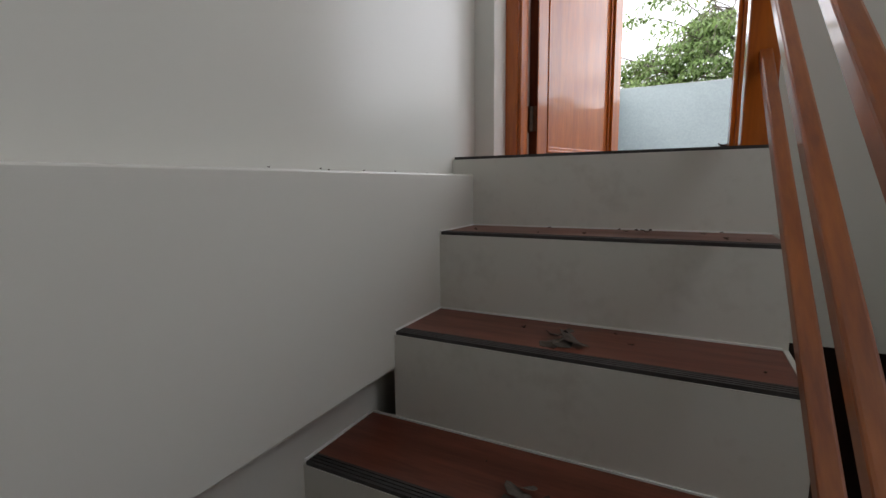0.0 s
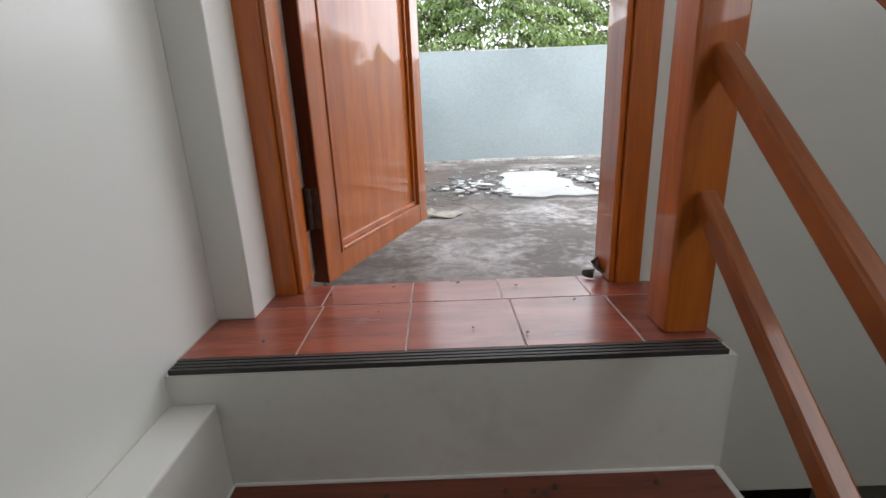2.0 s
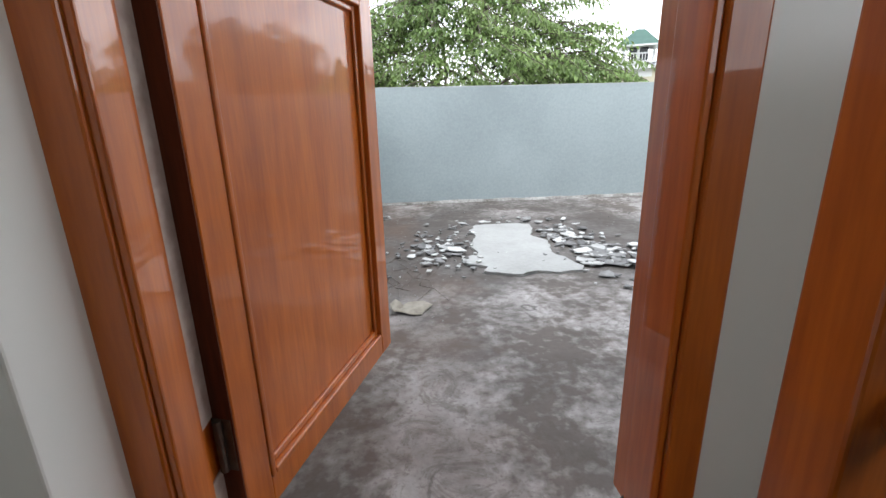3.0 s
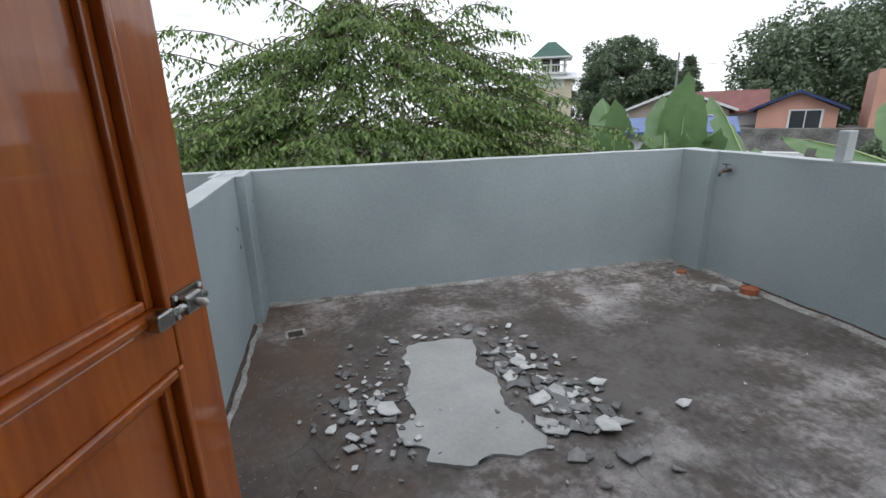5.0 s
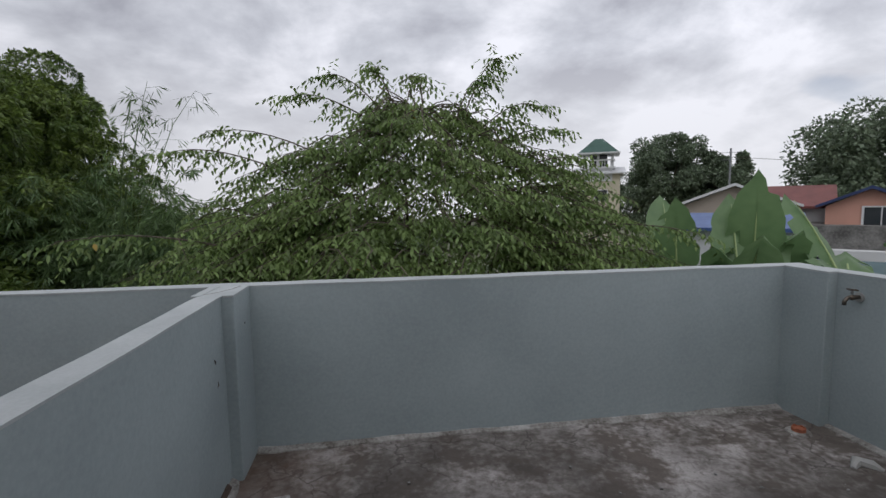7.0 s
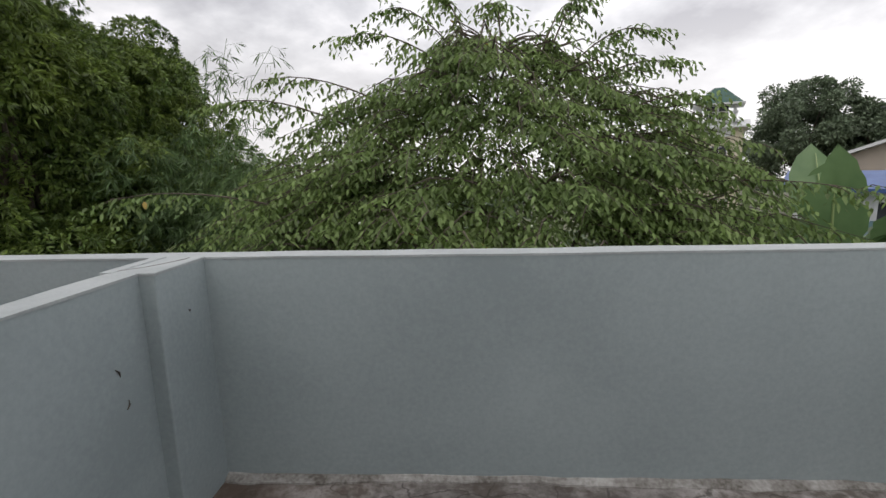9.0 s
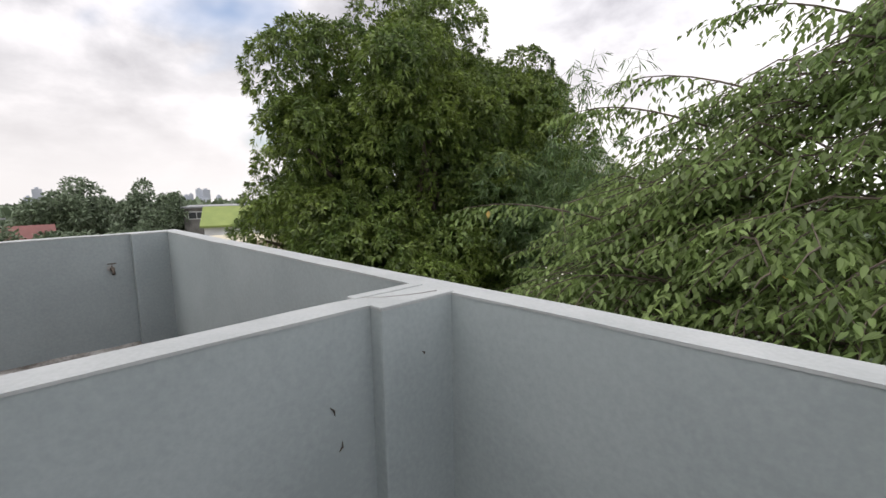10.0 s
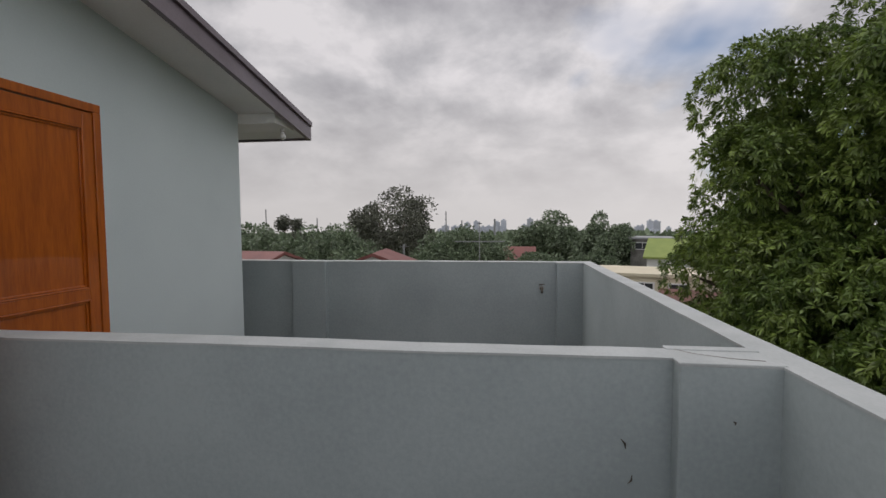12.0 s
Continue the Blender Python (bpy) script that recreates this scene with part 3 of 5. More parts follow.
# ---- doors ----
def door_frame(name, x0, x1, label):
    """Jambs and head with a door stop, from x0 to x1."""
    f = holder(name, label, "door frame", kind="structure")
    for a, b, s in ((x0, x0 + 0.050, 1), (x1 - 0.050, x1, -1)):
        part("jamb", boxes((a, b, INNER - 0.004, FACADE + 0.004, FLOOR if x1 < 0 else -0.002, HEAD - 0.05), bevel=0.004), "wood", f)
        c = b if s > 0 else a
        part("stop", boxes((min(c, c + s * 0.012), max(c, c + s * 0.012), INNER + 0.002, INNER + 0.075, FLOOR if x1 < 0 else 0.0, HEAD - 0.05), bevel=0.003), "wood", f)
    part("head", boxes((x0, x1, INNER - 0.004, FACADE + 0.004, HEAD - 0.05, HEAD), bevel=0.004), "wood", f)
    return f


door_frame("door_frame_1", OUT_X0, OUT_X1, "orange varnished wooden door frame")
door_frame("door_frame_2", NB0, NB1, "orange varnished wooden door frame")
thing("threshold", boxes((OUT_X0, OUT_X1, 3.617, FACADE + 0.01, -0.42, FLOOR + 0.004)), "cove", "rough cement under the open door", "threshold", kind="structure")


def door_leaf(name, width, height, label, m, bolt):
    """A panelled leaf: local x along the width, y from the inner face outward, z up."""
    d = holder(name, label, "door", kind="structure", m=m)
    T, S = 0.040, 0.064
    rails = ((0.0, 0.055), (0.895, 0.958), (height - 0.09, height))
    for a, b in ((0, S), (width - S, width)):
        part("stile", boxes((a, b, 0, T, 0, height), bevel=0.003), "wood", d)
    for a, b in rails:
        part("rail", boxes((S, width - S, 0.001, T - 0.001, a, b), bevel=0.003), "wood", d)
    for (_, a), (b, _) in zip(rails, rails[1:]):
        p = part("panel", boxes((S - 0.004, width - S + 0.004, 0.018, T - 0.018, a - 0.004, b + 0.004)), "wood", d)
        for y0, y1, y2 in ((-0.003, 0.009, 0.0185), (T + 0.003, T - 0.009, T - 0.0185)):
            bm = bmesh.new()
            for w0, w1, ya in ((0.0, 0.011, y0), (0.011, 0.024, y1)):
                lo_y, hi_y = min(ya, y2), max(ya, y2)
                for c in ((S + w0, S + w1, a + w0, b - w0), (width - S - w1, width - S - w0, a + w0, b - w0), (S + w1, width - S - w1, a + w0, a + w1), (S + w1, width - S - w1, b - w1, b - w0)):
                    box(bm, c[0], c[1], lo_y, hi_y, c[2], c[3], bevel=0.003)
            part("moulding", bm, "wood", p)
    part("hinge_edge", boxes((-0.0025, 0.0, 0.001, T - 0.001, 0.002, height - 0.002)), "wood_dark", d, "dark hinge-side edge of the leaf")
    for z in (0.175, 0.95, height - 0.25):
        h = part("hinge", tube([(-0.008, T * 0.6, z - 0.045), (-0.008, T * 0.6, z + 0.045)], 0.007, 10), "steel", d, "dark steel hinge")
        part("hinge_leaf", boxes((-0.0045, -0.0027, 0.004, T - 0.004, z - 0.045, z + 0.045)), "steel", h)
    if bolt:
        z, e = 0.962, width - 0.006
        b = part("barrel_bolt", boxes((e - 0.060, e - 0.004, -0.004, 0.0, z - 0.015, z + 0.015), bevel=0.0015), "steel", d, "dull chrome barrel bolt")
        part("bolt_cover", boxes((e - 0.052, e - 0.022, -0.016, -0.004, z - 0.011, z + 0.011), bevel=0.003), "metal", b)
        part("bolt_bar", tube([(e - 0.082, -0.010, z), (e - 0.01, -0.010, z)], 0.005, 12), "metal", b, smooth=True)
        part("bolt_block", boxes((e - 0.100, e - 0.074, -0.016, -0.001, z - 0.009, z + 0.009), bevel=0.002), "metal", b)
        part("bolt_knob", tube([(e - 0.034, -0.012, z), (e - 0.034, -0.024, z - 0.002), (e - 0.034, -0.029, z - 0.003)], [0.004, 0.0055, 0.002], 10), "bulb", b, smooth=True)
        for x, zz in ((e - 0.010, 0.011), (e - 0.010, -0.011), (e - 0.055, 0.011), (e - 0.055, -0.011)):
            part("screw", tube([(x, -0.004, z + zz), (x, -0.0062, z + zz)], 0.0034, 8), "bulb", b)
    return d


door_leaf("door_1", 0.660, 1.905, "open orange varnished panelled wooden door", pose(0.052, 3.684, -0.022, 0, 0, 71.6), True)
for z0, z1 in ((0.0, 0.105), (0.20, 0.88), (0.975, 1.60), (1.70, 1.885)):
    thing("bare_strip", boxes((0.0142, 0.0180, 3.656, 3.696, z0, z1), bevel=0.001), "grout", "pale unpainted strip in the hinge rebate", "trim", kind="structure")
door_leaf("door_2", NB1 - NB0 - 0.108, 1.99, "closed orange varnished panelled door of the next house", pose(NB1 - 0.054, FACADE - 0.002, FLOOR + 0.01, 0, 0, 180), False)

# ---- the stairs ----
RISE, GO, NOSE = 0.206, 0.229, 3.285
STAIR_X1 = 0.738
stairs = holder("staircase", "cream stair flight with red-brown treads and black nosings", "stairs", kind="structure")
for k in range(0, 13):
    y1, z = NOSE - GO * k, -RISE * k
    xl = -0.10 if k > 2 or k == 0 else -0.032
    back = 3.615 if k == 0 else y1 + GO
    part("riser", boxes((xl, STAIR_X1, y1, back, z - RISE - (0.35 if k else 0.3), z - 0.0066)), "riser", stairs, "cream painted step with scuffs")
    if k:
        part("tread", boxes((xl + 0.004, STAIR_X1 - 0.010, y1 + 0.036, back - 0.001, z - 0.0064, z), bevel=0.001), "tread", stairs, "red-brown wood-look tread")
        part("white_edge", boxes((STAIR_X1 - 0.010, STAIR_X1, y1, back, z - 0.0064, z + 0.001)), "inside", stairs)
    if k:
        part("sealant", boxes((xl + 0.004, STAIR_X1 - 0.01, back - 0.004, back, z - 0.002, z + 0.004), (xl, xl + 0.005, y1 + 0.004, back - 0.004, z - 0.002, z + 0.004)), "soffit", stairs, "white sealant line")
    bm = bmesh.new()
    box(bm, xl + 0.006, STAIR_X1 - 0.012, y1 + 0.002, y1 + 0.036, z - 0.0065, z - 0.003)
    for r in range(4):
        box(bm, xl + 0.006, STAIR_X1 - 0.012, y1 + 0.002 + r * 0.009, y1 + 0.0078 + r * 0.009, z - 0.003, z + 0.0015)
    part("nosing", bm, "rubber", stairs, "black ribbed rubber nosing")
landing = holder("floor_landing", "red wood-look tiled landing with pale joints", "floor", kind="structure")
part("joint_bed", boxes((-0.10, STAIR_X1 - 0.002, NOSE + 0.0365, 3.614, -0.0064, -0.0008)), "grout", landing)
for row, (ya, yb) in enumerate(((NOSE + 0.0385, 3.505), (3.5075, 3.613))):
    cuts = [-0.098, 0.083, 0.252, 0.437, 0.618, 0.736] if row == 0 else [-0.098, 0.078, 0.249, 0.425, 0.594, 0.736]
    for a, b in zip(cuts, cuts[1:]):
        part("tile", boxes((a + 0.0012, b - 0.0012, ya, yb, -0.006, 0.0), bevel=0.001), "tile", landing)

thing("wall_stair_left", boxes((-0.22, -0.10, -1.2, INNER, -2.8, 2.7)), "inside", "cream painted stair wall", "wall", kind="structure")
thing("beam_ledge", boxes((-0.101, -0.030, -1.2, NOSE - 0.001, -0.50, -0.053), bevel=0.004), "inside", "cream painted ledge along the stair wall", "ledge", kind="structure")
thing("wall_return", boxes((-0.101, -0.030, 3.458, INNER - 0.001, 0.0, 2.6), bevel=0.003), "inside", "cream painted wall return beside the door", "wall", kind="structure")
# the high opening is unseen, added to hold the fill lamp
thing("wall_stair_right", boxes((2.12, 2.24, -1.2, INNER, -0.545, 0.8), (2.12, 2.24, -1.2, 0.6, 0.8, 2.1), (2.12, 2.24, 2.6, INNER, 0.8, 2.1), (2.12, 2.24, -1.2, INNER, 2.1, 2.7), (2.12, 2.24, -1.2, 4.9, -2.8, -0.545)), "inside", "cream painted stairwell wall with an added high opening", "wall", kind="structure")
thing("wall_stair_back", boxes((-0.22, 2.24, -1.32, -1.2, -2.8, 2.7)), "inside", "cream painted stair wall", "wall", kind="structure")
thing("ceiling_stair", boxes((-0.22, 2.24, -1.3, INNER, 2.25, 2.29)), "soffit", "flat white stair ceiling", "ceiling", kind="structure")
thing("floor_lower", boxes((-0.22, 2.24, -1.3, 4.9, -2.9, -2.6)), "tile", "red tiled lower floor", "floor", kind="structure")
thing("wall_lower", boxes((0.745, 2.24, 4.60, 4.75, -2.8, -0.42)), "inside", "cream wall of the lower hall", "wall", kind="structure")
thing("ceiling_lower", boxes((-0.22, 2.24, 3.60, 4.9, -0.545, -0.425)), "soffit", "lower hall ceiling", "ceiling", kind="structure")
thing("wall_under_stair", boxes((-0.22, STAIR_X1 - 0.01, 3.30, 3.40, -2.8, -0.5)), "inside", "cream wall under the landing", "wall", kind="structure")
low_door = holder("door_lower", "dark brown wooden door on the lower floor", "door", kind="structure", m=pose(1.02, 4.555, -2.6))
part("leaf", boxes((0, 0.645, 0, 0.04, 0, 1.80), (0.655, 1.30, 0, 0.04, 0, 1.80), bevel=0.003), "darkdoor", low_door)
part("frame", boxes((-0.06, 0.0, -0.02, 0.044, 0, 1.86), (1.30, 1.36, -0.02, 0.044, 0, 1.86), (0.0, 1.30, -0.02, 0.044, 1.80, 1.86)), "darkdoor", low_door)

# ---- the stair railing ----
railing = holder("stair_railing", "orange varnished wooden stair railing with a square newel", "railing")
part("newel_post", boxes((0.658, 0.726, 3.345, 3.415, 0.0, 0.86), bevel=0.004), "wood", railing)
SL = 0.815
for z, w, h in ((0.216, 0.026, 0.030), (0.412, 0.026, 0.030), (0.637, 0.028, 0.032), (0.80, 0.050, 0.042)):
    bm = bar(bmesh.new(), (0.695, 3.350, z), (0.695, 0.55, z - SL * (3.350 - 0.55)), w, h)
    part("rail" if w < 0.05 else "handrail", bm, "rail", railing)
part("guard_rail", boxes((0.663, 0.721, 3.415, INNER - 0.005, 0.786, 0.85), bevel=0.004), "rail", railing)
part("bottom_post", boxes((0.655, 0.735, 0.50, 0.58, -2.4, -1.55), bevel=0.004), "wood", railing)

# ---- loose things on the terrace and stairs ----


def lay(x, y):
    """The plan of the loose floor finds, drawn out towards the house."""
    return x - 0.01 - (6.05 - y) * 0.045, 6.03 + (y - 6.06) * 1.03


bm = bmesh.new()
PATCH = ((0.775, 6.077), (0.74, 5.94), (0.752, 5.77), (0.70, 5.62), (0.738, 5.468), (0.64, 5.40), (0.66, 5.31), (0.75, 5.25), (0.733, 5.193),
         (0.83, 5.135), (0.907, 5.13), (0.99, 5.165), (1.09, 5.13), (1.20, 5.145), (1.215, 5.20), (1.174, 5.333), (1.12, 5.43), (1.15, 5.55), (1.154, 5.666), (1.09, 5.78), (1.13, 5.90), (1.146, 6.037), (1.05, 6.075), (0.96, 6.083))
ring = []
for i, a in enumerate(PATCH):
    a, b = lay(*a), lay(*PATCH[(i + 1) % len(PATCH)])
    for f in range(5):
        p = Vector((*a, 0)).lerp(Vector((*b, 0)), f / 5)
        ring.append((p.x + 0.018 * noise.noise(p * 16), p.y + 0.018 * noise.noise(p * 16 + Vector((3, 8, 1)))))
lo = [bm.verts.new((x, y, FLOOR - 0.01)) for x, y in ring]
hi = [bm.verts.new((x, y, FLOOR + 0.011)) for x, y in ring]
bm.faces.new(hi)
for i in range(len(ring)):
    j = (i + 1) % len(ring)
    bm.faces.new((lo[i], lo[j], hi[j], hi[i]))
bmesh.ops.triangulate(bm, faces=[f for f in bm.faces if len(f.verts) > 4])
bmesh.ops.recalc_face_normals(bm, faces=bm.faces)
thing("screed_patch", bm, "mortar", "pale bare screed patch with a broken edge on the terrace floor", "screed")

flakes = [shard_mesh("screed_shard", 0.05, 0.004, 4 + i % 4, i, "shard" if i % 5 < 2 else "shard_grey", bend=(0.10 if i % 3 == 0 else 0.0)) for i in range(20)]
rng = random.Random(4)


def shard(x, y, size, lift=0.0, tilt=8.0):
    x, y = lay(x, y)
    ob = new("screed_shard", flakes[rng.randrange(len(flakes))])
    s = 1.05 * size / 0.05
    ob.matrix_world = pose(x, y, FLOOR + 0.007 + lift, rng.uniform(-tilt, tilt), rng.uniform(-tilt, tilt), rng.uniform(0, 360)) @ Matrix.Diagonal((s, s, 1.0, 1))
    tagged(ob, "broken flat piece of pale screed lying on the floor", "debris", "broken screed pieces")


for cx, cy, sx, sy, count, s0, s1 in ((1.29, 5.74, 0.08, 0.12, 44, 0.018, 0.07), (1.38, 5.34, 0.10, 0.11, 60, 0.018, 0.08), (0.55, 5.55, 0.11, 0.16, 60, 0.010, 0.05),
                                      (0.62, 5.92, 0.10, 0.12, 22, 0.010, 0.035), (0.95, 6.17, 0.20, 0.05, 18, 0.012, 0.045), (0.66, 5.30, 0.06, 0.08, 12, 0.012, 0.035), (1.25, 6.05, 0.12, 0.10, 12, 0.012, 0.04)):
    for _ in range(count):
        x, y = rng.gauss(cx, sx), rng.gauss(cy, sy)
        inside = 0.72 < x < 1.16 and 5.16 < y < 6.08
        if inside and rng.random() < 0.85:
            continue
        shard(x, y, rng.uniform(s0, s1), lift=0.006 if inside else rng.uniform(0, 0.008), tilt=6)
for x, y, s in ((1.477, 5.02, 0.085), (1.885, 5.22, 0.05), (1.154, 6.16, 0.07), (1.606, 5.465, 0.05), (1.591, 5.283, 0.065), (1.49, 5.19, 0.10), (0.615, 5.53, 0.085), (0.43, 5.61, 0.06), (1.39, 5.45, 0.07)):
    shard(x, y, s, lift=0.012, tilt=9)
for _ in range(40):
    shard(rng.uniform(0.1, 3.0), rng.uniform(4.9, 6.6), rng.uniform(0.006, 0.014))
for _ in range(70):
    shard(rng.gauss(1.42, 0.15), rng.gauss(5.42, 0.22), rng.uniform(0.010, 0.032))
for _ in range(50):
    shard(rng.gauss(0.55, 0.14), rng.gauss(5.6, 0.22), rng.uniform(0.008, 0.024))

# gravel and grit by the divider
gv, gf = [], []
for i in range(700):
    x, y = -0.10 + abs(rng.gauss(0, 0.28)), rng.uniform(4.6, 6.0)
    if rng.random() < 0.25:
        x, y = rng.uniform(0.0, 3.1), rng.uniform(4.2, 6.6)
    r = rng.uniform(0.0015, 0.0045)
    b = len(gv)
    gv += [(x + r, y, FLOOR), (x - r * 0.6, y + r * 0.8, FLOOR), (x - r * 0.5, y - r, FLOOR), (x, y, FLOOR + r * 1.3)]
    gf += [(b, b + 1, b + 3), (b + 1, b + 2, b + 3), (b + 2, b, b + 3)]
tagged(quick_mesh("grit", np.array(gv), np.array(gf), "shard_grey"), "fine grey grit scattered over the floor", "grit", kind="stuff")


def pipe_stub(x, y, r, h, label, label_tilt=0.0):
    p = holder("pipe_stub", label, "pipe", "orange pipe stubs", m=pose(x, y, FLOOR, label_tilt, 0, 0))
    bm = bmesh.new()
    n = 20
    rings = [[bm.verts.new((a * math.cos(k * math.tau / n), a * math.sin(k * math.tau / n), z + 0.004 * math.sin(k * 1.7))) for k in range(n)] for a, z in ((r, -0.02), (r, h), (r - 0.006, h), (r - 0.006, -0.01))]
    for a, b in zip(rings, rings[1:]):
        for k in range(n):
            bm.faces.new((a[k], a[(k + 1) % n], b[(k + 1) % n], b[k]))
    part("pipe_wall", bm, "pipe", p)
    part("mortar_collar", tube([(0, 0, -0.01), (0, 0, 0.006), (0, 0, 0.010)], [r + 0.035, r + 0.026, r + 0.004], 18), "cove", p, "rough cement collar")
    part("pipe_plug", tube([(0, 0, 0), (0, 0, h - 0.006)], r - 0.0065, 16), "pipe", p)


pipe_stub(3.165, 6.10, 0.058, 0.050, "wide orange plastic pipe stub cut off above the floor")
pipe_stub(3.03, 6.585, 0.036, 0.030, "small orange plastic pipe stub in the corner")
thing("cement_lump", tube([(2.97, 6.22, FLOOR - 0.002), (3.02, 6.25, FLOOR + 0.012), (3.07, 6.21, FLOOR + 0.010), (3.09, 6.17, FLOOR)], [0.012, 0.030, 0.026, 0.010], 8), "mortar", "white cement spill beside the pipe stub", "cement")
drain = holder("floor_drain", "square floor drain hole with a broken cement edge", "drain", m=pose(0.147, 6.39, FLOOR, 0, 0, 8))
part("rim", boxes((-0.06, 0.06, -0.06, -0.042, -0.01, 0.009), (-0.06, 0.06, 0.042, 0.06, -0.01, 0.009), (-0.06, -0.042, -0.042, 0.042, -0.01, 0.009), (0.042, 0.06, -0.042, 0.042, -0.01, 0.009), bevel=0.004), "cove", drain)
# dark plate and black bars put the open hole's shade into colour
part("hole_shade", boxes((-0.042, 0.042, -0.042, 0.042, -0.01, 0.004)), "dry", drain, "dark plate for the shade in the drain hole")
for i in range(5):
    part("slot", boxes((-0.034 + i * 0.015, -0.028 + i * 0.015, -0.03, 0.03, 0.0, 0.0055)), "black", drain)

paper = holder("cardboard_piece", "torn faded cardboard lying on the terrace floor", "cardboard", m=pose(0.33, 4.745, FLOOR + 0.004, 2, 3, 20))
sheet = new("sheet", shard_mesh("sheet", 0.105, 0.003, 9, 5, "card", bend=0.10))
sheet.parent = paper
flap = new("flap", shard_mesh("flap", 0.055, 0.002, 7, 9, "card", bend=0.2))
flap.parent, flap.matrix_basis = paper, pose(-0.06, 0.03, 0.008, 12, -8, 40)


def tap(x, y, z, turn, label):
    """A garden tap: wall flange, body, downturned spout, cross handle."""
    t = holder("wall_tap", label, "tap", m=pose(x, y, z, 0, 0, turn))
    part("flange", tube([(0, 0, 0), (0, -0.008, 0)], 0.026, 16), "mortar", t, "pale mortar ring")
    part("body", tube([(0, -0.006, 0), (0, -0.035, 0), (0, -0.055, 0), (0, -0.07, 0)], [0.011, 0.013, 0.016, 0.012], 12), "steel", t, smooth=True)
    part("spout", tube([(0, -0.065, 0), (0, -0.085, -0.004), (0, -0.098, -0.018), (0, -0.100, -0.040)], [0.011, 0.010, 0.010, 0.011], 12), "steel", t, smooth=True)
    h = part("stem", tube([(0, -0.052, 0.01), (0, -0.052, 0.042)], 0.006, 10), "metal", t)
    part("handle", boxes((-0.030, 0.030, -0.058, -0.046, 0.040, 0.048), (-0.006, 0.006, -0.075, -0.03, 0.040, 0.047), bevel=0.002), "steel", h)


tap(RIGHT, 6.49, 0.688, -90, "dark metal tap on the parapet")
tap(LEFT, 6.50, 0.545, 90, "dark metal tap on the parapet of the next terrace")

for i, (x, y, z, a, s) in enumerate(((DIV1, 6.485, 0.535, 25, 0.016), (DIV1, 6.506, 0.422, -25, 0.015), (-0.053, 6.78, 0.64, 30, 0.006))):
    m = thing("paint_drip", tube([(0, 0, s), (0.002, 0.005, 0), (0.001, 0.0, -s)], [0.001, 0.003, 0.001], 6), "steel", "dark chip mark on the painted wall", "mark")
    m.matrix_world = pose(x + 0.001, y, z, a, 0, 0)
crack = thing("crack_line", tube([(-0.20, 6.66, TOP + 0.004), (-0.15, 6.70, TOP + 0.005), (-0.11, 6.78, TOP + 0.005), (-0.09, 6.88, TOP + 0.004)], 0.0012, 5), "cove", "thin dark crack on the wall top", "crack")
thing("wall_stub", boxes((RIGHT + 0.02, RIGHT + 0.09, 5.76, 5.82, TOP, 0.985), bevel=0.006), "cap", "short pale concrete stub on the parapet", "stub", kind="structure")


def dead_leaf(x, y, z, size, turn, mat, label, seed, tilt=12):
    me = shard_mesh("dry_leaf", size, 0.0012, 9, seed, mat, bend=0.35)
    ob = tagged(new("dry_leaf", me), label, "leaf", "dry leaves")
    ob.matrix_world = pose(x, y, z + 0.003, tilt, -tilt * 0.6, turn)


for i in range(16):
    dead_leaf(rng.uniform(0.03, 0.13), rng.uniform(3.64, 3.80), FLOOR + rng.uniform(0.005, 0.07), rng.uniform(0.02, 0.05), rng.uniform(0, 360), "dry", "dark curled dead leaf under the door", 40 + i, tilt=rng.uniform(5, 50))
for i, (x, y) in enumerate(((0.62, 3.605), (0.645, 3.63), (0.63, 3.59))):
    dead_leaf(x, y, 0.006 * (i + 1), 0.024, 60 * i, "dry", "dark curled dead leaf against the jamb", 70 + i, tilt=35)
for i in range(5):
    dead_leaf(0.315 + 0.02 * (i % 3), 2.885 + 0.012 * i, -2 * RISE + 0.003 * i, 0.026 + 0.008 * (i % 3), 70 * i, "drygrey", "grey crumpled dry leaf on the tread", 80 + i, tilt=20)
for i in range(4):
    dead_leaf(0.305 + 0.025 * (i % 2), 2.655 + 0.014 * i, -3 * RISE + 0.003 * i, 0.030, 80 * i, "drygrey", "grey crumpled dry leaf on the tread", 90 + i, tilt=20)
for i in range(26):
    k = rng.choice((1, 1, 2, 2, 3))
    dead_leaf(rng.uniform(0.02, 0.7), NOSE - GO * k + rng.uniform(0.05, 0.21), -RISE * k, rng.uniform(0.003, 0.009), rng.uniform(0, 360), "dry", "small dark leaf crumb on the tread", 100 + i)
for i in range(12):
    dead_leaf(rng.uniform(0.0, 0.65), rng.uniform(3.35, 3.60), 0.0, rng.uniform(0.002, 0.005), rng.uniform(0, 360), "dry", "small dark crumb on the landing tiles", 140 + i)
for i in range(7):
    dead_leaf(rng.uniform(-0.092, -0.04), rng.uniform(2.4, 3.25), -0.053, rng.uniform(0.002, 0.004), rng.uniform(0, 360), "dry", "small dark crumb on the ledge", 160 + i)

for i in range(5):
    p = [Vector((0.22 + 0.05 * i + 0.06 * math.sin(k * 1.3 + i * 2), 4.95 + 0.085 * k - 0.03 * i + 0.03 * math.cos(k * 1.9 + i), FLOOR + 0.006 + 0.003 * (k % 2))) for k in range(7)]
    thing("dry_vine", tube(p, 0.0013, 5), "drygrey", "thin grey dry vine lying on the floor", "vine", "dry vines")

